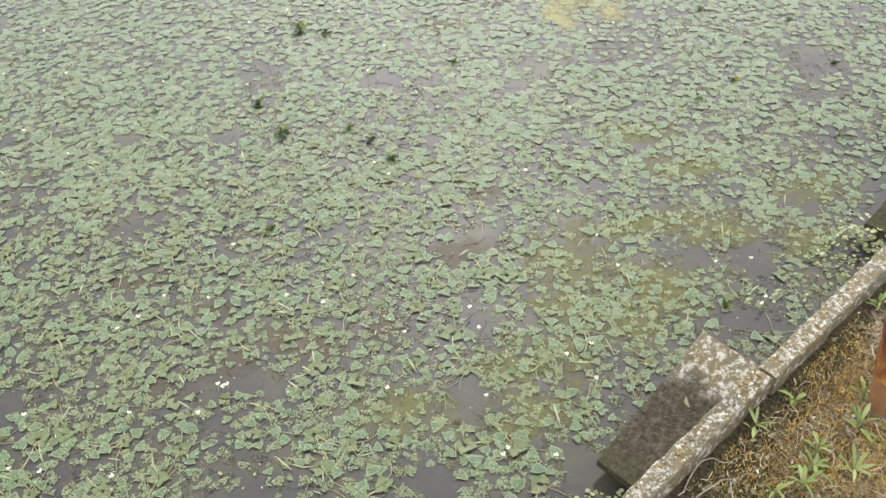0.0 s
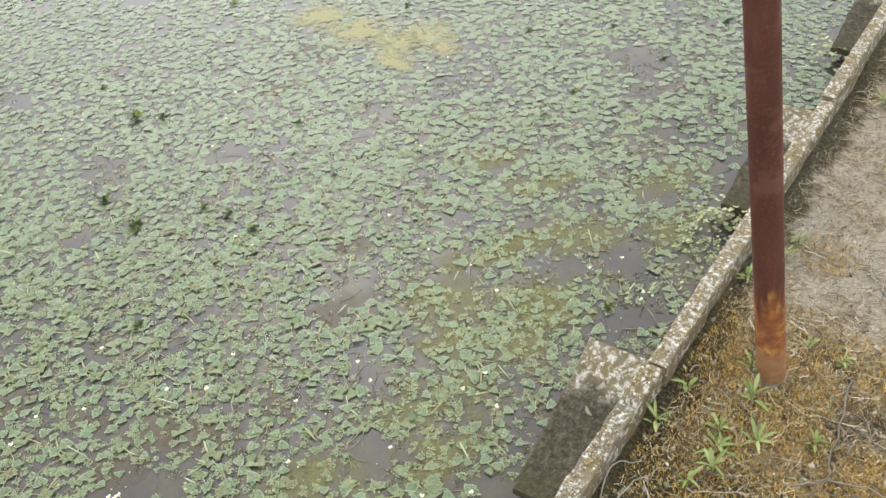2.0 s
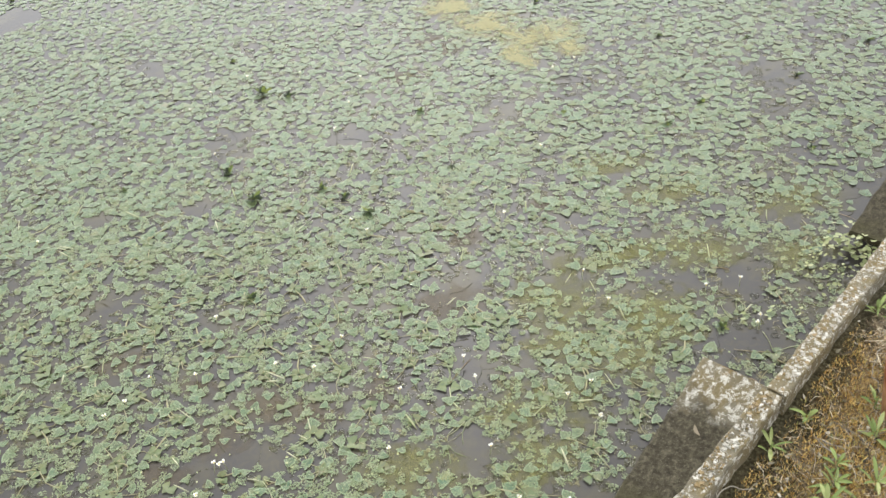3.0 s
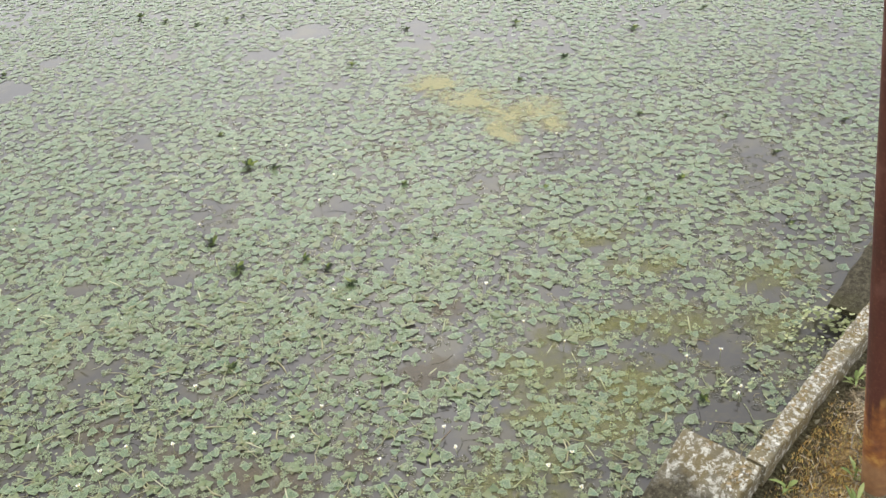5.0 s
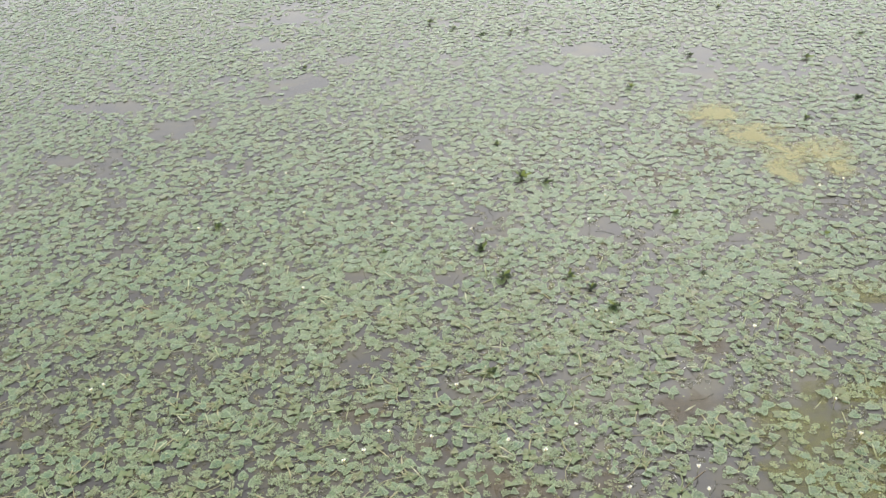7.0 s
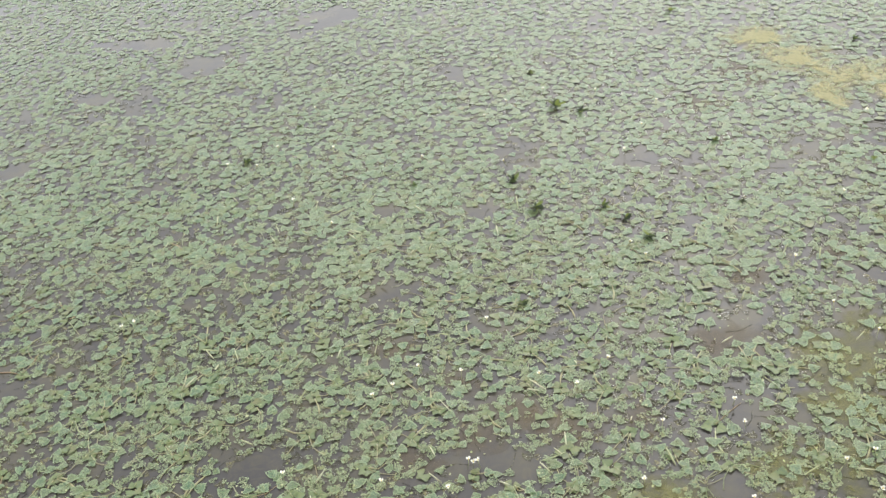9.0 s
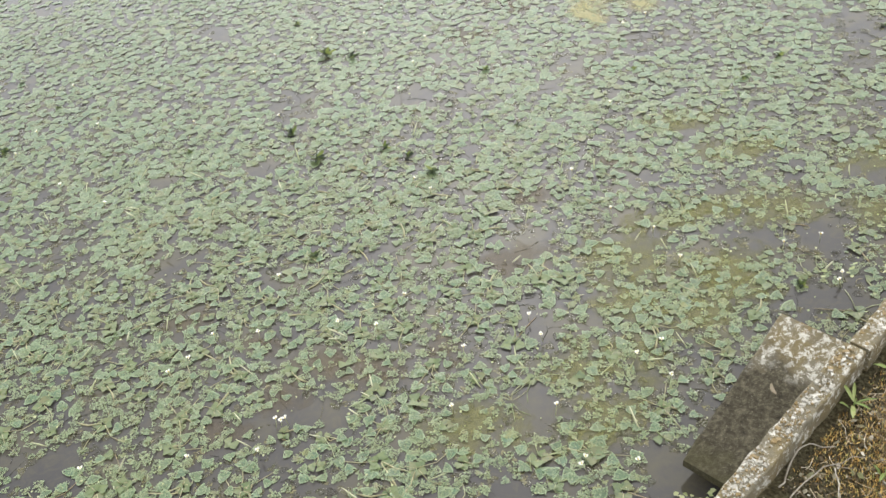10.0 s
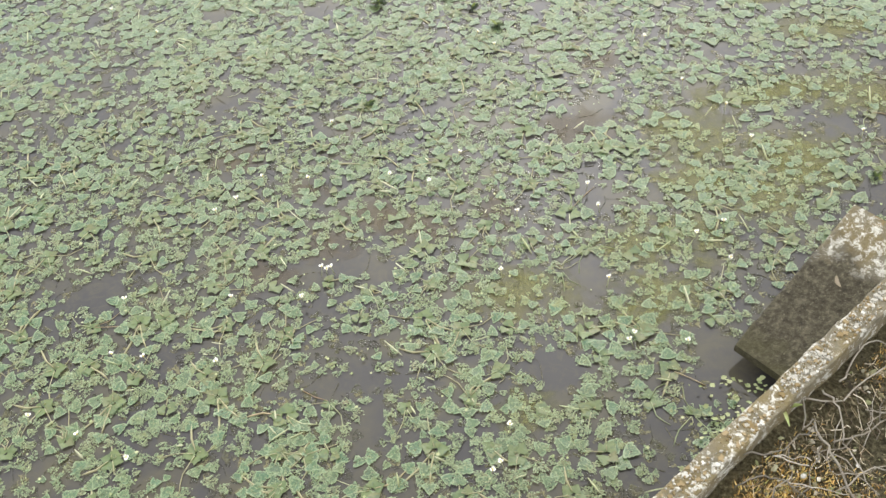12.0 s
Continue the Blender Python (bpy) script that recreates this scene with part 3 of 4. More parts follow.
def crowding(x, y):
    """How many of the plants there are: fewer towards the edging."""
    s, n = along(x, y)
    c = 1.12 + 0.12 * max(0.0, min(1.0, (0.1 - x) / 0.5))
    if y < 2.6:
        c -= 0.22 * max(0.0, min(1.0, (x - 0.15) / 0.5)) * min(1.0, (2.6 - y) / 0.5)
    c -= 0.15 * max(0.0, 1 - (n - 0.55) / 0.2)
    c += 0.10 * noise.noise(Vector((x * 2.2, y * 2.2, 7.7)))
    return c


SIDE = [(0.0, 0.0), (0.01, 0.20), (0.08, 0.43), (0.19, 0.56), (0.28, 0.58), (0.35, 0.46), (0.46, 0.47), (0.53, 0.34), (0.65, 0.33), (0.71, 0.20), (0.83, 0.17), (0.88, 0.06), (1.0, 0.0)]
SIDE_FAR = [(0.0, 0.0), (0.03, 0.33), (0.22, 0.57), (0.55, 0.38), (0.82, 0.15), (1.0, 0.0)]


def leaf_shape(profile, fold, droop, wave, rng):
    """A toothed spade-shaped blade of length 1 that points along x, a little folded along its midrib."""
    inner = profile[1:-1]
    verts = [(0.0, 0.0, 0.0), (0.42, 0.0, 0.01), (1.0, 0.0, -droop)]
    for side in (1, -1):
        for x, y in inner:
            y *= rng.uniform(0.90, 1.08)
            verts.append((x, side * y, fold * y - droop * x * x + wave * math.sin(9 * x + side) * y))
    k = len(inner)
    faces = []
    for side in (0, 1):
        b = 3 + side * k
        chain = [0] + [b + i for i in range(k)] + [2]
        for i in range(len(chain) - 1):
            f = (1, chain[i + 1], chain[i])
            faces.append(f if side == 0 else f[::-1])
    return verts, faces


def rim_of(verts):
    return [0.0 if i == 1 else 1.0 for i in range(len(verts))]


shape_rng = random.Random(11)
LEAVES = [leaf_shape(SIDE, shape_rng.choice((-0.08, 0.05, 0.10, 0.17)), shape_rng.uniform(-0.02, 0.03), shape_rng.uniform(0.0, 0.04), shape_rng) for _ in range(6)]
LEAVES_FAR = [leaf_shape(SIDE_FAR, shape_rng.uniform(-0.02, 0.05), shape_rng.uniform(-0.02, 0.02), 0.01, shape_rng) for _ in range(4)]


def rosette_plan(rng):
    """The blades of one rosette: kind (0 green, 1 eaten, 2 young), shape, matrix; and its stalks."""
    blades, stalks = [], []
    size = rng.uniform(0.78, 1.0)
    worn = rng.random()

    def ring(count, r0, r1, l0, l1, lift, kind_of, tilt):
        start = rng.uniform(0, 6.28)
        for i in range(count):
            w = start + 6.283 * (i + rng.uniform(-0.28, 0.28)) / count
            r = rng.uniform(r0, r1) * size
            length = rng.uniform(l0, l1) * size
            z = lift * 0.32 + rng.uniform(0, 0.0010)
            twist = rng.gauss(0, 0.22)
            m = (Matrix.Translation((r * math.cos(w), r * math.sin(w), z)) @ Matrix.Rotation(w + twist, 4, "Z") @ Matrix.Rotation(-radians(rng.gauss(tilt * 0.5, 2.5)), 4, "Y")
                 @ Matrix.Rotation(radians(rng.gauss(0, 3.0)), 4, "X") @ Matrix.Diagonal((length, length * rng.uniform(0.92, 1.18), length, 1)))
            blades.append((kind_of(), rng.randrange(6), m))
            stalks.append((w, r, z) if 0.02 < r / size < 0.1 and rng.random() < 0.28 else None)

    ring(rng.randint(4, 5), 0.001, 0.006, 0.018, 0.026, 0.007, lambda: 2, 8)
    ring(rng.randint(5, 6), 0.022, 0.038, 0.026, 0.034, 0.005, lambda: 1 if rng.random() < 0.12 + 0.6 * worn else 0, 4)
    ring(rng.randint(7, 9), 0.052, 0.086, 0.024, 0.034, 0.003, lambda: 1 if rng.random() < 0.3 + 0.65 * worn else 0, 1)
    ring(rng.randint(3, 5), 0.084, 0.120, 0.014, 0.026, 0.001, lambda: 1 if rng.random() < 0.85 else 0, 0)
    return blades, stalks


def stalk_of(w, r, z, rng, sides):
    """A pale stalk, now and then swollen, from the heart of the rosette to its blade."""
    c, s = math.cos(w), math.sin(w)
    bend = rng.uniform(-0.010, 0.010)
    pts = [(0.006 * c, 0.006 * s, 0.006), (0.55 * r * c - bend * s, 0.55 * r * s + bend * c, z * 0.5), (0.8 * r * c - bend * 0.6 * s, 0.8 * r * s + bend * 0.6 * c, z * 0.8), (r * 1.04 * c, r * 1.04 * s, z)]
    fat = rng.choice((1.0, 1.0, 1.0, 2.3))
    return sweep(pts, [0.0008, 0.0010 * fat, 0.0010 * fat, 0.0007], sides)


plans = [rosette_plan(random.Random(100 + i)) for i in range(10)]

# single leaves with their stalks, shared by all the rosettes of one plan
prototypes = []
for i, (blades, stalks) in enumerate(plans):
    root = new("water_chestnut")
    worn = sum(1 for k, _, _ in blades if k == 1) / len(blades)
    text = "floating water chestnut rosette with many insect-eaten leaves" if worn > 0.55 else "floating water chestnut rosette with toothed grey-green leaves"
    tagged(root, text, "water plant", "floating water chestnut rosettes")
    stalk_rng = random.Random(i)
    for (k, j, m), st in zip(blades, stalks):
        heap = Heap()
        heap.add([m @ Vector(p) for p in LEAVES[j][0]], LEAVES[j][1], 0, rim_of(LEAVES[j][0]))
        if st:
            heap.add(*stalk_of(*st, stalk_rng, 4), 1)
        part("leaf", heap.mesh("leaf", [LEAF_SINGLE[k], STALK], True), None, root)
    prototypes.append(root)

def even(y):
    """Farther out the rosettes have grown into one another: 0 where they stand apart, 1 where leaf lies beside leaf."""
    return max(0.0, min(1.0, (y - 1.9) / 0.7))


# where the rosettes float
place_rng = random.Random(21)
spots = []
GAP = 0.115
x0, x1, y0, y1 = -5.9, 3.0, -2.4, 2.7
for j in range(int((y1 - y0) / (GAP * 0.87))):
    for i in range(int((x1 - x0) / GAP)):
        x = x0 + GAP * (i + 0.5 * (j % 2)) + place_rng.gauss(0, 0.022)
        y = y0 + GAP * 0.87 * j + place_rng.gauss(0, 0.022)
        keep = place_rng.random()
        if afloat(x, y) and keep < crowding(x, y) - even(y) and openness(x, y) < 0.9:
            spots.append((x, y, place_rng.uniform(0, 6.283), place_rng.uniform(0.82, 1.12), place_rng.randrange(10)))

spots.sort(key=lambda q: (q[0] + 0.25) ** 2 + (q[1] - 1.15) ** 2)


def whole(x, y):
    """Whether a rosette at this place has clear room for all its leaves."""
    ring = [(x + 0.075 * math.cos(k), y + 0.075 * math.sin(k)) for k in range(6)]
    return along(x, y)[1] > 0.62 and all(openness(*p) < 1.0 and afloat(*p) for p in ring) and on_algae(x, y) < 0.5


singles = [q for q in spots if whole(q[0], q[1])][:215]
rest = [q for q in spots if q not in set(singles)]
used = set()
for x, y, turn, size, kind in singles:
    m = Matrix.Translation((x, y, WATER + 0.001)) @ Matrix.Rotation(turn, 4, "Z")
    if kind not in used:
        used.add(kind)
        prototypes[kind].matrix_basis = m
    else:
        copy_thing(prototypes[kind], m)


def mass_of(points, name, label, seed):
    """All the rosettes that cannot be told apart singly, in one mesh."""
    rng = random.Random(seed)
    base = []
    for blades, stalks in plans:
        pv, pf, pm = [], [], []
        for k, j, m in blades:
            v, f = LEAVES[j]
            arr = np.array([m @ Vector(p) for p in v])
            pv.append((arr, rim_of(v)))
            pf.append([tuple(i for i in q) for q in f])
            pm.append(k)
        st = Heap()
        for q in stalks:
            if q:
                st.add(*stalk_of(*q, rng, 3), 3)
        base.append((pv, pf, pm, st))
    heap = Heap()
    for x, y, turn, size, kind in points:
        pv, pf, pm, st = base[kind]
        grown = 1.0 + 0.16 * max(0.0, min(1.0, (y - 1.8) / 0.9))
        c, s = math.cos(turn) * size, math.sin(turn) * size
        rot = np.array(((c, -s, 0), (s, c, 0), (0, 0, 0.8 if y < 2.0 else 0.4)))
        shift = np.array((x, y, WATER + 0.0009 + rng.uniform(0, 0.0010)))
        for (arr, rim), faces, k in zip(pv, pf, pm):
            w = arr @ rot.T + shift
            mid = w.mean(axis=0)
            w[:, :2] = mid[:2] + (w[:, :2] - mid[:2]) * grown
            if not afloat(mid[0], mid[1]) or openness(mid[0], mid[1]) > 1.0 or rng.random() < 0.38 * on_algae(mid[0], mid[1]):
                continue
            if noise.noise(Vector((mid[0] * 8, mid[1] * 8, 5.5))) > rng.uniform(0.22, 0.9) or rng.random() < 0.12 + 0.15 * max(0.0, min(1.0, x + 0.7)):
                continue
            heap.add(w, faces, 0 if k == 1 and y > 2.2 and rng.random() < 0.5 else k, rim)
        if st.v and on_algae(x, y) < 0.3:
            heap.add(np.concatenate(st.v) @ rot.T + shift, st.f, 3)
    ob = new(name, heap.mesh(name, [*LEAF_MASS, STALK], True))
    return tagged(ob, label, "water plants", kind="stuff")


mass_of(rest, "floating_plants", "dense carpet of floating water chestnut leaves on the pond", 31)


def even_carpet():
    """Leaf beside leaf over the open pond, each lying nearly flat."""
    rng = random.Random(33)
    heap = Heap()
    step = 0.0275
    for j in range(int(5.6 / (step * 0.88))):
        for i in range(int(9.6 / step)):
            x = -5.8 + step * (i + 0.5 * (j % 2)) + rng.gauss(0, 0.0075)
            y = 1.9 + step * 0.88 * j + rng.gauss(0, 0.0075)
            if rng.random() > even(y) * 0.93 or not afloat(x, y) or openness(x, y) > 1.0 or rng.random() < 0.3 * on_algae(x, y):
                continue
            if noise.noise(Vector((x * 5, y * 5, 5.5))) > rng.uniform(0.22, 0.85):
                continue
            v, f = (LEAVES if y < 2.7 else LEAVES_FAR)[rng.randrange(4)]
            size = rng.uniform(0.022, 0.037)
            m = (Matrix.Translation((x, y, rng.uniform(0.0010, 0.0030))) @ Matrix.Rotation(rng.uniform(0, 6.283), 4, "Z") @ Matrix.Rotation(rng.gauss(0, 0.045), 4, "Y")
                 @ Matrix.Rotation(rng.gauss(0, 0.045), 4, "X") @ Matrix.Diagonal((size, size * rng.uniform(0.85, 1.1), size * 0.7, 1)) @ Matrix.Translation((-0.45, 0, 0)))
            pick = rng.random()
            heap.add([m @ Vector(p) for p in v], f, 0 if pick < 0.66 else 1 if pick < 0.9 else 2, rim_of(v))
    tagged(new("distant_floating_plants", heap.mesh("distant_floating_plants", LEAF_MASS, True)), "even carpet of floating water chestnut leaves farther out", "water plants", kind="stuff")


even_carpet()


# ---- drowned leaves and stems just under the surface film ----
def drowned():
    rng = random.Random(52)
    heap = Heap()
    for _ in range(26000):
        x, y = rng.uniform(-2.6, 1.7), rng.uniform(0.6, 3.6)
        if not afloat(x, y) or openness(x, y) > 1.15 or noise.noise(Vector((x * 3, y * 3, 9))) + 0.35 * max(0.0, min(1.0, x + 0.3)) < rng.uniform(-0.8, 0.45):
            continue
        v, f = LEAVES[rng.randrange(6)] if y < 2.2 else LEAVES_FAR[rng.randrange(4)]
        w, l = rng.uniform(0, 6.283), rng.uniform(0.010, 0.028)
        c, s = math.cos(w) * l, math.sin(w) * l
        z = rng.uniform(0.0004, 0.0010)
        heap.add([(x + p[0] * c - p[1] * s, y + p[0] * s + p[1] * c, z) for p in v], f)
    for _ in range(1400):
        x, y = rng.uniform(-2.2, 1.5), rng.uniform(0.6, 3.0)
        if not afloat(x, y):
            continue
        w, l = rng.uniform(0, 6.283), rng.uniform(0.03, 0.09)
        pts = [(x + l * q * math.cos(w + q * 0.5), y + l * q * math.sin(w + q * 0.5), 0.001) for q in (0, 0.5, 1.0)]
        heap.add(*sweep(pts, [0.0007, 0.0008, 0.0005], 3))
    tagged(new("drowned_leaves", heap.mesh("drowned_leaves", [SUNK])), "brownish drowned leaves and stems at the water's surface", "leaves", kind="stuff")


drowned()


# ---- gnawed leaf remains between the rosettes ----
def gnawed_leaves():
    rng = random.Random(57)
    heap = Heap()
    for _ in range(9500):
        x, y = rng.uniform(-2.0, 1.1), rng.uniform(0.7, 2.7)
        if not afloat(x, y) or openness(x, y) > 0.9 or rng.random() < 0.8 * on_algae(x, y) or noise.noise(Vector((x * 7, y * 7, 4.4))) < rng.uniform(-0.7, 0.6):
            continue
        v, f = LEAVES[rng.randrange(6)]
        m = (Matrix.Translation((x, y, rng.uniform(0.0012, 0.0030))) @ Matrix.Rotation(rng.uniform(0, 6.283), 4, "Z") @ Matrix.Rotation(rng.gauss(0, 0.05), 4, "X")
             @ Matrix.Scale(rng.uniform(0.011, 0.024), 4))
        heap.add([m @ Vector(p) for p in v], f, 0 if rng.random() < 0.85 else 1, rim_of(v))
    tagged(new("gnawed_leaves", heap.mesh("gnawed_leaves", [LEAF_MASS[1], YELLOWED], True)), "small gnawed olive leaf remains floating between the rosettes", "leaves", kind="stuff")


gnawed_leaves()

# ---- algae mats ----
def algae_mat(x, y, rx, ry, turn, material, label, seed, z=0.0035):
    """A thin lumpy sheet of thread algae at the surface."""
    rings, sides = 9, 40
    verts, faces = [(0, 0, 0.0006)], []
    for i in range(1, rings + 1):
        for k in range(sides):
            w = 6.28318 * k / sides
            r = i / rings * (1 + 0.2 * noise.noise(Vector((math.cos(w) * 1.3 + seed, math.sin(w) * 1.3, 0))))
            h = 0.0025 * noise.noise(Vector((r * math.cos(w) * rx * 40 + seed, r * math.sin(w) * ry * 40, 1))) * (1 - i / rings)
            verts.append((r * math.cos(w), r * math.sin(w), abs(h)))
    for k in range(sides):
        faces.append((0, 1 + k, 1 + (k + 1) % sides))
    for i in range(rings - 1):
        for k in range(sides):
            a, b = 1 + i * sides + k, 1 + i * sides + (k + 1) % sides
            faces.append((a, a + sides, b + sides, b))
    ob = new("algae_mat", mesh_of("algae_mat", verts, faces, [material], None, True))
    ob.matrix_basis = Matrix.Translation((x, y, z + 0.0001 * (seed % 7))) @ Matrix.Rotation(turn, 4, "Z") @ Matrix.Diagonal((rx, ry, 1, 1))
    tagged(ob, label, "algae", "algae mats between the leaves")


seed = 0
for x, y, a, b in YELLOW_SPOTS:
    seed += 1
    algae_mat(x, y, a * 1.35, b * 1.35, 0.0, YELLOW_MAT, "olive-yellow thread algae mat floating between the leaves", seed, 0.0006)
for x, y, a, b in BROWN_SPOTS:
    seed += 1
    algae_mat(x, y, a * 1.3, b * 1.3, 0.0, BROWN_MAT, "reddish-brown decaying algae mat under the leaves", seed, 0.0006)
for x, y, a, b in BRIGHT_SPOTS:
    seed += 1
    algae_mat(x, y, a * 1.15, b * 1.15, 0.0, BRIGHT_MAT, "bright yellow algae mat among the floating leaves", seed, 0.003)


# ---- yellowed leaf scraps on the mats ----
def yellowed_leaves():
    rng = random.Random(58)
    heap = Heap()
    for cx, cy, a, b in YELLOW_SPOTS:
        for _ in range(int(5200 * a * b)):
            x, y = rng.gauss(cx, a * 0.6), rng.gauss(cy, b * 0.6)
            if not afloat(x, y) or openness(x, y) > 1.0 or noise.noise(Vector((x * 11, y * 11, 2))) < rng.uniform(-0.5, 0.3):
                continue
            v, f = LEAVES[rng.randrange(6)]
            m = (Matrix.Translation((x, y, rng.uniform(0.0015, 0.004))) @ Matrix.Rotation(rng.uniform(0, 6.283), 4, "Z") @ Matrix.Rotation(rng.gauss(0, 0.06), 4, "X")
                 @ Matrix.Scale(rng.uniform(0.010, 0.026), 4))
            heap.add([m @ Vector(p) for p in v], f, 0, rim_of(v))
    ob = new("yellowed_leaves", heap.mesh("yellowed_leaves", [YELLOWED], True))
    tagged(ob, "small yellowed eaten leaves lying on the algae", "leaves", kind="stuff")


yellowed_leaves()


# ---- white flowers ----
def build_flower():
    root = tagged(new("white_flower"), "tiny white three-petalled flower standing among floating leaves", "flower", "small white flowers on the pond")
    rng = random.Random(9)
    for k in range(3):
        verts, faces = [(0, 0, 0)], []
        for i in range(7):
            w = -1.25 + 2.5 * i / 6
            r = 0.0064 * (1.0 - 0.30 * (abs(i - 3) / 3) ** 2 + rng.uniform(-0.05, 0.05))
            verts.append((r * math.cos(w * 0.62), r * math.sin(w * 0.62), 0.003 - 0.0012 * abs(i - 3) / 3))
        faces = [(0, i, i + 1) for i in range(1, 7)]
        petal = part("petal", mesh_of("petal", verts, faces, [PETAL], None, True), PETAL, root)
        petal.matrix_basis = Matrix.Rotation(2.0944 * k + rng.uniform(-0.2, 0.2), 4, "Z") @ Matrix.Rotation(-0.25, 4, "Y")
    v, f = sweep([(0, 0, -0.001), (0, 0, 0.0018), (0, 0, 0.003)], [0.0014, 0.0018, 0.0006], 6)
    part("centre", mesh_of("centre", v, f, [CENTRE], None, True), CENTRE, root, "yellow flower centre")
    v, f = sweep([(0.004, 0.002, -0.026), (0.001, 0.001, -0.012), (0, 0, 0)], [0.0008, 0.0007, 0.0007], 5)
    part("stem", mesh_of("stem", v, f, [STALK], None, True), STALK, root)
    return root


flower = build_flower()
flower_rng = random.Random(17)
flower_spots = [(-.55, 1.92), (-.20, 2.27), (-.39, 1.73), (-.58, 1.72), (-.69, 1.73), (-.78, 1.62), (-.74, 1.66), (-.51, 1.44), (-.49, 1.44), (-.69, 1.36), (-.92, 1.36),
                (-.91, 1.22), (-.84, 1.21), (-.69, 1.20), (-.54, 1.36), (0.09, 1.40), (0.08, 1.61), (0.23, 1.24), (0.13, 1.26), (0.40, 1.94), (0.31, 2.04), (0.44, 1.82),
                (0.78, 1.84), (0.69, 1.83), (0.77, 1.68), (0.28, 1.52), (0.34, 1.45), (-.13, 1.43), (-1.03, 1.07), (-.14, 0.96), (-.125, .975), (-.11, 1.05), (-.81, 0.98), (-.50, 1.44), (-.92, 1.03)]
for _ in range(34):
    x, y = flower_rng.uniform(-1.6, 1.0), flower_rng.uniform(1.0, 3.2)
    if afloat(x, y):
        flower_spots.append((x, y))
for i, (x, y) in enumerate(flower_spots):
    m = Matrix.Translation((x, y, 0.022 + flower_rng.uniform(0, 0.008))) @ Matrix.Rotation(flower_rng.uniform(0, 6), 4, "Z") @ Matrix.Rotation(flower_rng.gauss(0, 0.25), 4, "X")
    if i:
        copy_thing(flower, m)
    else:
        flower.matrix_basis = m


# ---- dark upright tufts ----
def build_tuft(seed):
    """Curled dark leaves standing a few centimetres out of the carpet."""
    rng = random.Random(seed)
    root = tagged(new("plant_tuft"), "dark wet tuft of curled leaves standing above the carpet", "plant tuft", "dark tufts on the pond")
    for k in range(rng.randint(15, 20)):
        w, lean = rng.uniform(0, 6.28), rng.uniform(0.05, 0.95)
        length, width = rng.uniform(0.012, 0.030), rng.uniform(0.007, 0.013)
        verts, faces = [], []
        for i in range(5):
            q = i / 4
            r, z = length * q * math.sin(lean + q * 0.5), 0.004 + length * (0.3 + 0.7 * q) * math.cos(lean * 0.8 + q * 0.3)
            hw = width * (0.25 + 1.3 * q * (1 - q) * 1.6) * 0.5
            for side in (-1, 1):
                verts.append((r * math.cos(w) - side * hw * math.sin(w), r * math.sin(w) + side * hw * math.cos(w), z + 0.004 * (side > 0)))
        faces = [(2 * i, 2 * i + 1, 2 * i + 3, 2 * i + 2) for i in range(4)]
        part("curled_leaf", mesh_of("curled_leaf", verts, faces, [DARK_LEAF], None, True), DARK_LEAF, root)
    return root


tufts = [build_tuft(70 + i) for i in range(4)]
tuft_rng = random.Random(3)
tuft_spots = [(-1.53, 2.71, 1), (-1.42, 2.96, .7), (-.90, 2.58, .7), (-.58, 2.62, 1.1), (-.49, 2.46, 1.3), (-.29, 2.48, 1), (-.22, 2.42, .9), (-.15, 2.33, 1.1), (-.50, 3.10, 1.4), (-.41, 3.06, 1.1),
              (-.47, 2.01, .8), (-.12, 3.91, 1), (.63, 4.22, 1.1), (.77, 3.79, 1.1), (.14, 4.26, .9), (-1.15, 4.74, 1.2), (-1.01, 4.65, .9), (-.85, 4.57, .9), (-.71, 4.59, 1), (-.63, 4.62, .9),
              (1.13, 4.04, 1), (-.63, 3.37, .8), (.04, 2.87, .8), (-1.61, 3.17, .6), (.94, 3.22, .7)]
tuft_more = [(-2.02, 3.12, .6), (.11, 2.52, .6), (.44, 2.23, .5), (-1.65, 4.16, .8), (-2.04, 4.24, .7), (-2.91, 4.73, .8), (1.63, 3.02, .9), (1.24, 3.14, .6), (1.31, 2.84, .8), (.95, 2.73, .9),
             (.81, 2.63, .7), (1.19, 2.41, .7), (.55, 3.61, .9), (.69, 1.70, .8), (.50, 2.76, .6), (.9, 4.5, .8), (1.5, 4.2, .8), (.3, 4.9, .8)]
for i, (x, y, size) in enumerate(tuft_spots + tuft_more):
    m = Matrix.Translation((x, y, -0.003)) @ Matrix.Rotation(tuft_rng.uniform(0, 6.28), 4, "Z")
    if i < 4:
        ob = tufts[i]
        ob.matrix_basis = m
    else:
        ob = copy_thing(tufts[i % 4], m)
    ob.scale = (size * 0.98, size * 0.98, size * 0.6)


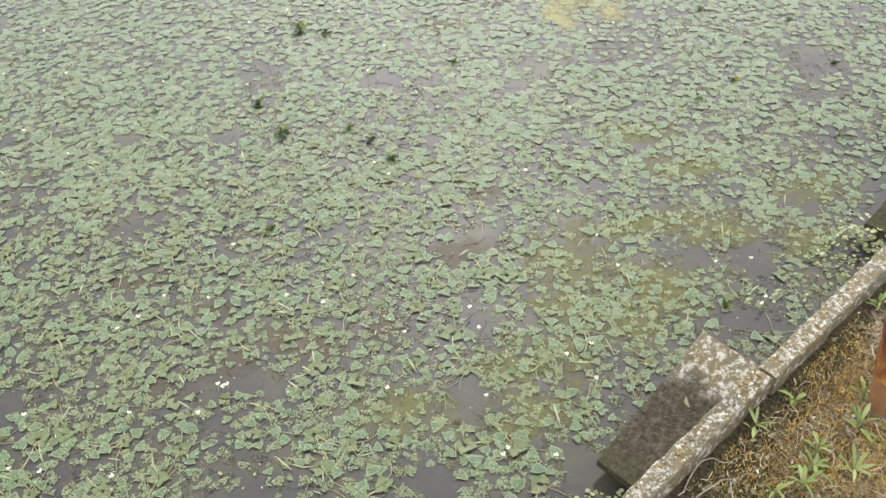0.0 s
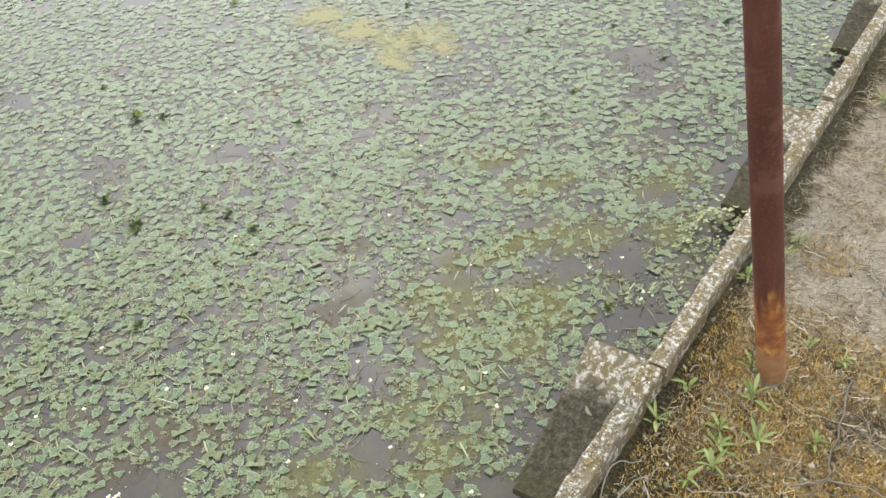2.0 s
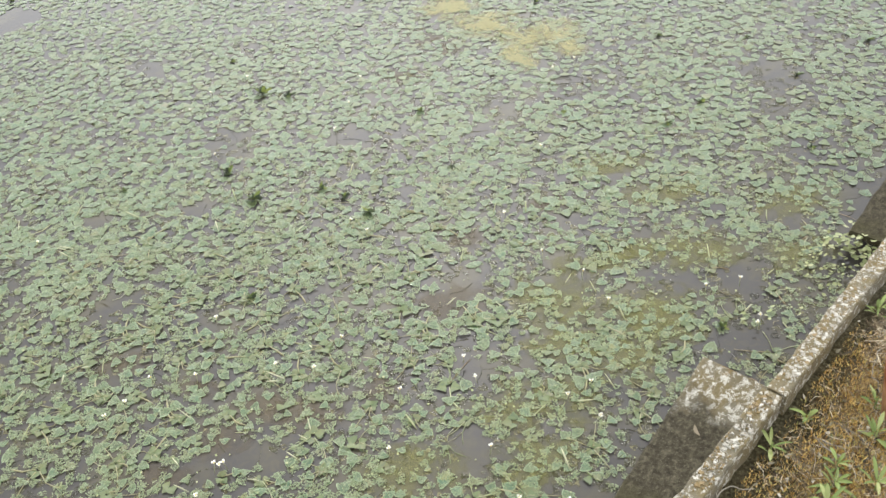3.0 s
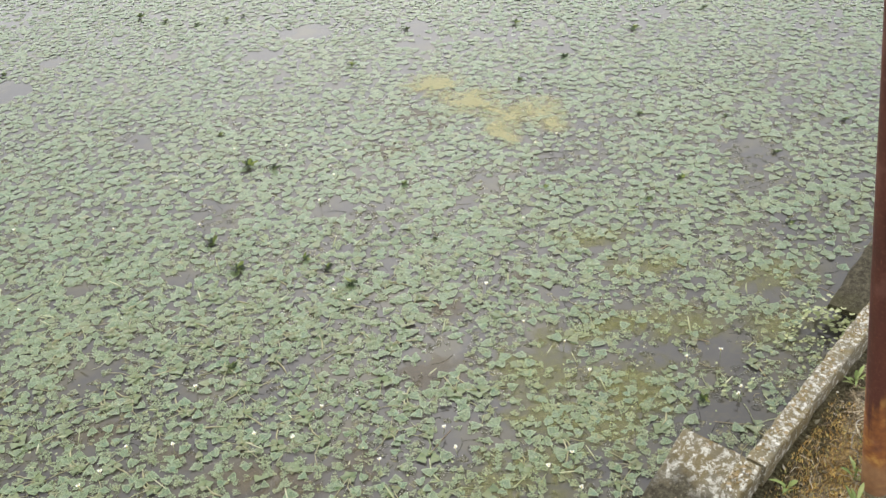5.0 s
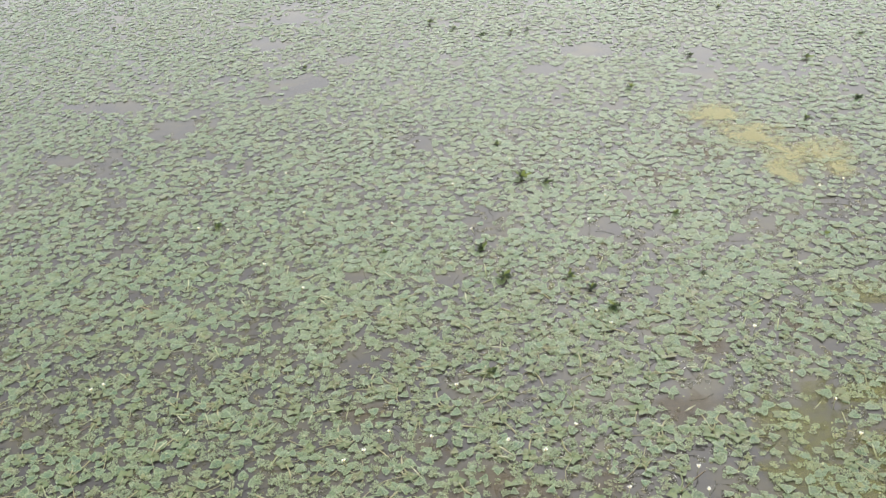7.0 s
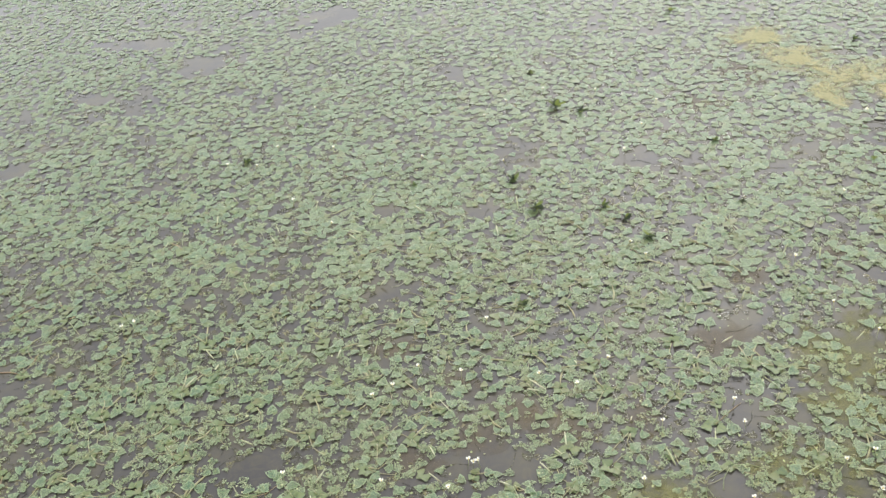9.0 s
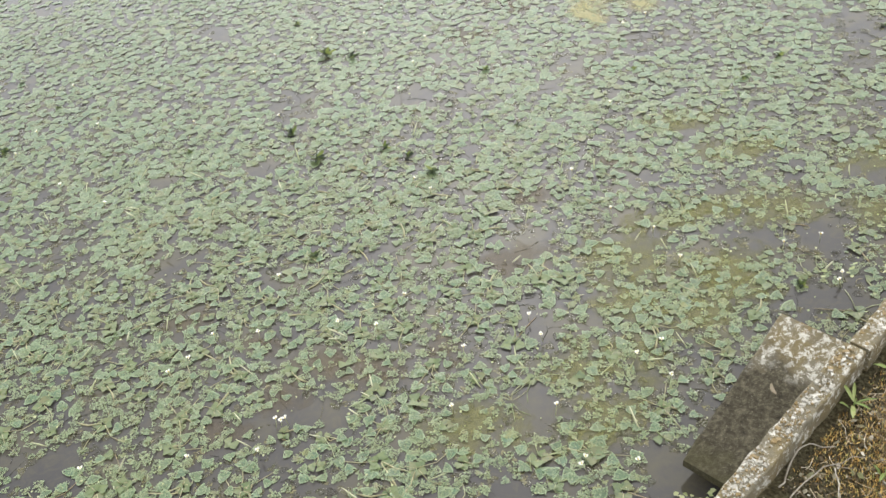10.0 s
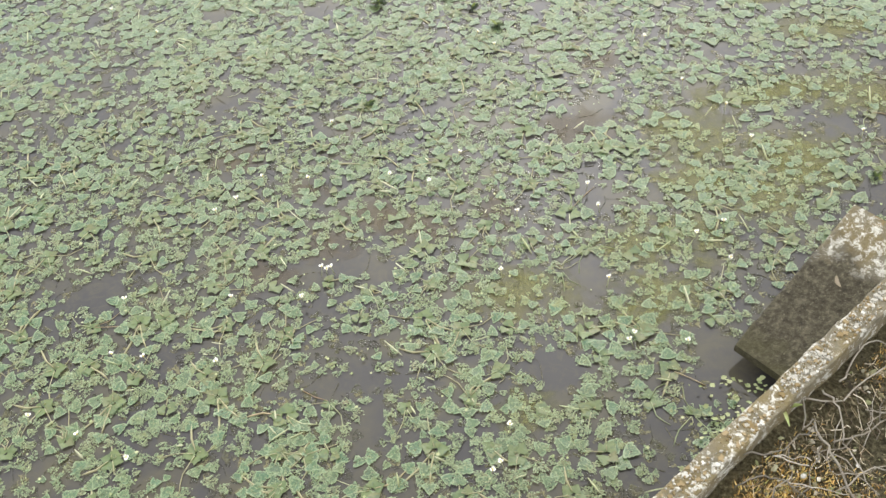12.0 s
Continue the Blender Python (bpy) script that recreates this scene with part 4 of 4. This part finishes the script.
# ---- small pale floating leaves by the edging ----
def pale_leaves():
    rng = random.Random(44)
    heap = Heap()
    for cx, cy, spread, count in ((0.325, 1.14, .025, 22), (0.30, 1.10, .028, 30), (0.26, 1.05, .03, 12), (1.01, 1.86, .045, 42), (1.02, 1.80, .05, 26), (1.10, 1.92, .035, 130), (1.8, 2.63, .04, 80), (0.83, 1.72, .1, 20)):
        for _ in range(count):
            x, y = rng.gauss(cx, spread), rng.gauss(cy, spread)
            if along(x, y)[1] < 0.48:
                continue
            r, z = rng.uniform(0.003, 0.0065) * (1.5 if count > 70 else 1.0), rng.uniform(0.004, 0.055 if count > 70 else 0.02)
            t1, t2 = rng.gauss(0, 0.25), rng.gauss(0, 0.25)
            ring = [(x + r * g * math.cos(w), y + 0.85 * r * g * math.sin(w), z + r * (t1 * math.cos(w) + t2 * math.sin(w))) for w, g in [(6.283 * k / 7 + t1, rng.uniform(0.5, 1.25)) for k in range(7)]]
            heap.add([(x, y, z - 0.001)] + ring, [(0, 1 + k, 1 + (k + 1) % 7) for k in range(7)])
    tagged(new("pale_leaflets", heap.mesh("pale_leaflets", [PALE_LEAF], True)), "small pale yellow-green leaves floating beside the edging", "leaves", kind="stuff")


pale_leaves()


# ---- the bank's growth ----
def tuft_cover():
    rng = random.Random(8)
    moss, straw = Heap(), Heap()
    for _ in range(240000):
        s, n = rng.uniform(0.5, 2.3), rng.uniform(-0.1, 0.412)
        p = plan(s, n)
        patch = noise.noise(p * 6.0 + Vector((4, 0, 0)))
        worn = min(s - 1.42, 0.9) + 0.45 * noise.noise(p * 5.0)
        if patch < rng.uniform(-0.6, 0.18) or worn > rng.uniform(-0.15, 0.25):
            continue
        if (p - Vector((0.42, 0.88, 0))).length < rng.uniform(0.06, 0.2) or n > rng.uniform(0.33, 0.46):
            continue
        w, h = rng.uniform(0, 6.283), rng.uniform(0.004, 0.011)
        z = bank_height(s, n) - 0.002
        d = Vector((math.cos(w), math.sin(w), 0))
        side = Vector((-d.y, d.x, 0)) * rng.uniform(0.0007, 0.0016)
        a = p + Vector((0, 0, z))
        top = a + d * h * rng.uniform(0.2, 1.0) + Vector((0, 0, h))
        moss.add([a - side, a + side, top], [(0, 1, 2)])
    for _ in range(17000):
        s, n = rng.uniform(0.3, 3.2), rng.uniform(-0.2, 0.410)
        p = plan(s, n)
        w = rng.uniform(0, 6.283)
        length = rng.choice((0.008, 0.012, 0.018, 0.026, 0.045)) * rng.uniform(0.7, 1.3)
        if s < 1.12 and (length > 0.034 or rng.random() < 0.15):
            continue
        d = Vector((math.cos(w), math.sin(w), 0))
        bend = Vector((-d.y, d.x, 0)) * rng.uniform(-0.18, 0.18) * length
        pts = []
        for q in (0.0, 0.5, 1.0):
            b = p + d * length * (q - 0.5) + bend * (1 - (2 * q - 1) ** 2)
            ss, nn = along(b.x, b.y)
            pts.append(Vector((b.x, b.y, bank_height(ss, min(nn, 0.41)) + 0.003 + rng.uniform(0, 0.012))))
        if any(along(q.x, q.y)[1] > 0.411 for q in pts):
            continue
        r = rng.uniform(0.0003, 0.0007)
        straw.add(*sweep(pts, [r, r, r * 0.5], 3))
    tagged(new("moss_carpet", moss.mesh("moss_carpet", [MOSS])), "orange-brown dry moss carpeting the bank", "moss", kind="stuff")
    tagged(new("dry_straw", straw.mesh("dry_straw", [STRAW])), "bleached dry grass stems lying on the bank", "dry grass", kind="stuff")


tuft_cover()


def leaf_litter():
    """Crumbled dead leaves, bark and pale flakes over the bank."""
    rng = random.Random(14)
    heap = Heap()
    for _ in range(13000):
        s, n = rng.uniform(0.35, 2.4), rng.uniform(-0.15, 0.415)
        if noise.noise(plan(s, n) * 9.0) < rng.uniform(-0.6, 0.3) or rng.random() < 0.8 * max(0.0, min(1.0, (s - 1.35) / 0.3)):
            continue
        p = plan(s, n, bank_height(s, n) + rng.uniform(0.001, 0.006))
        r = rng.choice((0.0012, 0.0018, 0.0025, 0.004)) * rng.uniform(0.7, 1.3)
        turn, tip, k = rng.uniform(0, 6.283), Vector((rng.gauss(0, 0.45), rng.gauss(0, 0.45), 0)), rng.randint(4, 6)
        ring = []
        for i in range(k):
            a, g = turn + 6.283 * i / k, rng.uniform(0.5, 1.2)
            q = Vector((math.cos(a) * r * g * 1.6, math.sin(a) * r * g, 0))
            q = Matrix.Rotation(turn, 3, "Z") @ q
            ring.append(p + q + Vector((0, 0, q.dot(tip))))
        heap.add([p + Vector((0, 0, 0.4 * r))] + ring, [(0, 1 + i, 1 + (i + 1) % k) for i in range(k)])
    tagged(new("leaf_litter", heap.mesh("leaf_litter", [LITTER])), "crumbled brown and pale leaf litter scattered over the bank", "leaf litter", kind="stuff")


leaf_litter()


def build_twig(points, radius, seed, forks=1):
    rng = random.Random(seed)
    root = tagged(new("twig"), "dry grey twig lying on the mossy bank", "twig", "twigs on the bank")
    pts = []
    for i in range(len(points) - 1):
        a, b = Vector((*points[i], 0)), Vector((*points[i + 1], 0))
        for k in range(4):
            p = a.lerp(b, k / 4)
            pts.append(p + Vector((rng.gauss(0, 0.0025), rng.gauss(0, 0.0025), 0)))
    pts.append(Vector((*points[-1], 0)))
    lift = [bank_height(*along(p.x, p.y)) + radius + 0.003 + 0.010 * abs(math.sin(i * 0.5 + seed)) for i, p in enumerate(pts)]
    pts = [Vector((p.x, p.y, z)) for p, z in zip(pts, lift)]
    v, f = sweep(pts, [radius * (1 - 0.55 * i / len(pts)) * rng.uniform(0.85, 1.15) for i in range(len(pts))], 6)
    stem = part("stem", mesh_of("stem", v, f, [TWIG], None, True), TWIG, root)
    for k in range(forks):
        i = rng.randrange(2, len(pts) - 1)
        d = (pts[min(i + 1, len(pts) - 1)] - pts[i - 1]).normalized()
        out = Vector((-d.y, d.x, 0)) * rng.choice((-1, 1))
        q = [pts[i], pts[i] + d * 0.02 + out * 0.015 + Vector((0, 0, 0.006)), pts[i] + d * 0.045 + out * 0.022 + Vector((0, 0, 0.004))]
        v, f = sweep(q, [radius * 0.6, radius * 0.45, radius * 0.2], 5)
        part("side_shoot", mesh_of("side_shoot", v, f, [TWIG], None, True), TWIG, root)


TWIGS = [([(.94, 1.10), (.86, 1.00), (.78, .91), (.74, .88), (.70, .83)], .0042, 2), ([(.71, .90), (.78, .90), (.83, .86), (.90, .80)], .0038, 1), ([(.22, .82), (.29, .835), (.34, .88)], .003, 1),
         ([(.34, .88), (.35, .83), (.37, .77), (.40, .70)], .0036, 2), ([(.33, .94), (.32, .87), (.34, .88)], .0026, 0), ([(.39, .95), (.42, 1.0), (.46, 1.03), (.50, 1.02)], .0028, 1),
         ([(.36, .94), (.38, .90), (.38, .84), (.39, .79)], .0026, 1), ([(.21, .77), (.25, .79), (.29, .78), (.35, .73)], .0026, 1), ([(.32, .91), (.39, .92), (.47, .99), (.54, 1.0)], .0026, 1)]
for i, (pts, r, forks) in enumerate(TWIGS):
    build_twig(pts, r * 0.6, i, forks)
twig_rng = random.Random(77)
for i in range(85):
    s, n = twig_rng.uniform(0.9, 2.6) if i > 44 else twig_rng.uniform(0.7, 1.1), twig_rng.uniform(0.05, 0.38)
    a, p, w = [], plan(s, n), twig_rng.uniform(0, 6.28)
    length = twig_rng.uniform(0.03, 0.065)
    for k in range(3):
        a.append((p.x, p.y))
        w += twig_rng.gauss(0, 0.3)
        q = p + Vector((math.cos(w), math.sin(w), 0)) * length
        p = q if along(q.x, q.y)[1] < 0.405 else p - Vector((math.cos(w), math.sin(w), 0)) * length
    if all(along(*q)[1] < 0.41 for q in a):
        build_twig(a, twig_rng.uniform(0.0007, 0.0016), 20 + i, 1 if i % 2 else 0)


def build_weed(x, y, count, length, seed):
    rng = random.Random(seed)
    root = tagged(new("weed"), "small green weed with narrow leaves rooted in the moss", "weed", "green weeds on the bank")
    root.matrix_basis = Matrix.Translation((x, y, bank_height(*along(x, y)) - 0.003))
    for k in range(count):
        w = 6.283 * k / count + rng.uniform(-0.5, 0.5)
        l, wid = length * rng.uniform(0.55, 1.15), rng.uniform(0.0045, 0.009) * (length / 0.05) ** 0.5
        lean, h0 = rng.uniform(0.5, 1.4), rng.uniform(0.004, 0.03)
        verts, faces = [], []
        for i in range(7):
            q = i / 6
            r = 0.003 + l * q * math.sin(lean) * (1 - 0.12 * q)
            z = h0 + l * q * math.cos(lean) - 0.45 * l * q * q * 0.5
            hw = wid * 0.5 * math.sin(math.pi * min(1.0, 0.10 + 0.9 * q)) ** 0.8 if i < 6 else 0.0004
            for side, up in ((-1, 0.0025), (0, 0.0), (1, 0.0025)):
                verts.append((r * math.cos(w) - side * hw * math.sin(w), r * math.sin(w) + side * hw * math.cos(w), z + up * hw / wid * 2))
        for i in range(6):
            for c in (0, 1):
                faces.append((3 * i + c, 3 * i + c + 1, 3 * i + c + 4, 3 * i + c + 3))
        part("leaf", mesh_of("weed_leaf", verts, faces, [WEED], None, True), WEED, root)
    v, f = sweep([(0, 0, -0.01), (0.002, 0.001, 0.015), (0.003, 0, 0.034)], [0.0022, 0.0018, 0.001], 5)
    part("stem", mesh_of("weed_stem", v, f, [WEED], None, True), WEED, root)


for i, (x, y, count, length) in enumerate(((.64, 1.02, 8, .055), (.75, 1.11, 7, .06), (.61, .98, 5, .06), (.88, 1.40, 7, .05), (1.53, 1.95, 9, .07), (.70, 1.0, 5, .05), (.78, 1.18, 5, .045), (.91, 1.20, 5, .035),
                                           (.94, 1.13, 6, .028), (.645, 1.16, 4, .05), (.29, .90, 3, .05), (.555, 1.10, 4, .05), (.56, .97, 4, .05), (.66, 1.06, 6, .045), (1.0, 1.46, 6, .05), (1.05, 1.5, 5, .04), (.80, .98, 5, .03))):
    build_weed(x, y, count + 2, length * 0.9, 200 + i)


# ---- bleached stalks and specks among the leaves ----
def stalks_and_specks():
    rng = random.Random(61)
    stalks, specks = Heap(), Heap()
    for _ in range(150):
        x, y = rng.uniform(-1.5, 0.9), rng.uniform(0.8, 2.6)
        if not afloat(x, y):
            continue
        w, l, up = rng.uniform(0, 6.283), rng.uniform(0.02, 0.05), rng.uniform(0.2, 0.9)
        d = Vector((math.cos(w) * math.cos(up), math.sin(w) * math.cos(up), math.sin(up)))
        p = Vector((x, y, 0.003))
        r = rng.uniform(0.0011, 0.0022)
        stalks.add(*sweep([p, p + d * l * 0.35, p + d * l * 0.7, p + d * l], [r * 0.5, r, r * 0.9, r * 0.3], 5))
    for _ in range(900):
        x, y = rng.uniform(-1.6, 1.2), rng.uniform(0.7, 2.8)
        if not afloat(x, y):
            continue
        r, z = rng.uniform(0.0016, 0.0038), rng.uniform(0.002, 0.012)
        turn = rng.uniform(0, 6)
        specks.add([(x + r * math.cos(turn + a) * rng.uniform(0.6, 1.2), y + r * math.sin(turn + a), z + rng.uniform(-0.001, 0.001)) for a in (0, 1.2, 2.5, 3.8, 5.0)], [(0, 1, 2, 3, 4)])
    tagged(new("bleached_stalks", stalks.mesh("bleached_stalks", [PALE_STALK], True)), "pale swollen leaf stalks sticking out of the leaf carpet", "stalks", kind="stuff")
    tagged(new("floating_specks", specks.mesh("floating_specks", [PALE_LEAF])), "tiny pale leaf scraps floating between the rosettes", "leaf scraps", kind="stuff")


stalks_and_specks()


# ---- pale stones and a dead leaf ----
def build_pebble(x, y, size, seed):
    rng = random.Random(seed)
    bm = bmesh.new()
    bmesh.ops.create_icosphere(bm, subdivisions=2, radius=1.0)
    for v in bm.verts:
        k = 1 + 0.28 * noise.noise(v.co * 1.6 + Vector((seed, 0, 0)))
        v.co = Vector((v.co.x * k * size, v.co.y * k * size * 0.8, v.co.z * k * size * 0.6))
    me = bpy.data.meshes.new("pebble")
    bm.to_mesh(me)
    bm.free()
    me.materials.append(PEBBLE)
    ob = tagged(new("pebble", me), "small pale stone lying on the bank soil", "pebble", "pale stones on the bank")
    ob.matrix_basis = Matrix.Translation((x, y, bank_height(*along(x, y)) + size * 0.25)) @ Matrix.Rotation(rng.uniform(0, 6), 4, "Z")


for i, (x, y) in enumerate([(1.08, 1.54), (1.11, 1.54), (1.12, 1.52), (1.15, 1.57), (1.16, 1.46), (0.63, 1.05), (0.65, 1.03), (0.19, 0.79), (0.39, 0.82), (0.31, 0.8)]):
    build_pebble(x, y, (0.005, 0.006, 0.004, 0.0035, 0.005)[i % 5], 300 + i)


def build_dead_leaf(x, y, z):
    verts, faces = [], []
    for i in range(8):
        q = i / 7
        hw = 0.007 * math.sin(math.pi * (0.06 + 0.9 * q)) ** 0.7
        for side in (-1, 0, 1):
            verts.append((0.04 * (q - 0.5), side * hw + 0.004 * math.sin(q * 4), 0.003 * abs(side) + 0.004 * q * q))
    for i in range(7):
        for c in (0, 1):
            faces.append((3 * i + c, 3 * i + c + 1, 3 * i + c + 4, 3 * i + c + 3))
    ob = tagged(new("dead_leaf", mesh_of("dead_leaf", verts, faces, [DEAD_LEAF], None, True)), "curled beige dead leaf lying on the concrete foot", "dead leaf")
    ob.matrix_basis = Matrix.Translation((x, y, z)) @ Matrix.Rotation(radians(100), 4, "Z") @ Matrix.Diagonal((0.65, 0.6, 0.6, 1))
    mod = ob.modifiers.new("thickness", "SOLIDIFY")
    mod.thickness = 0.0008


build_dead_leaf(0.500, 1.300, 0.118)


# ---- tufts of dry grass on the bank ----
def build_dry_tuft(x, y, count, reach, seed):
    rng = random.Random(seed)
    heap = Heap()
    for _ in range(count):
        w, l = rng.uniform(0, 6.283), reach * rng.uniform(0.5, 1.2)
        p = Vector((rng.gauss(0, 0.012), rng.gauss(0, 0.012), 0))
        lift = rng.uniform(0.15, 0.7)
        pts = [p + Vector((math.cos(w + q * 0.4) * l * q, math.sin(w + q * 0.4) * l * q, 0.002 + l * (lift * q - 0.75 * lift * q * q))) for q in (0.0, 0.4, 0.75, 1.0)]
        if any(along(x + q.x, y + q.y)[1] > 0.411 for q in pts):
            continue
        r = rng.uniform(0.0004, 0.0009)
        heap.add(*sweep(pts, [r, r, r * 0.8, r * 0.3], 3))
    if not heap.v:
        return
    ob = tagged(new("dry_grass_tuft", heap.mesh("dry_grass_tuft", [STRAW])), "tuft of bleached dry grass rooted in the bank", "grass tuft", "dry grass tufts on the bank")
    ob.matrix_basis = Matrix.Translation((x, y, bank_height(*along(x, y)) - 0.001))


tuft_places = random.Random(91)
for i in range(34):
    s = tuft_places.uniform(1.3, 2.7)
    n = 0.39 - abs(tuft_places.gauss(0, 0.13))
    p = plan(s, n)
    build_dry_tuft(p.x, p.y, tuft_places.randint(14, 34), tuft_places.uniform(0.025, 0.06), 400 + i)
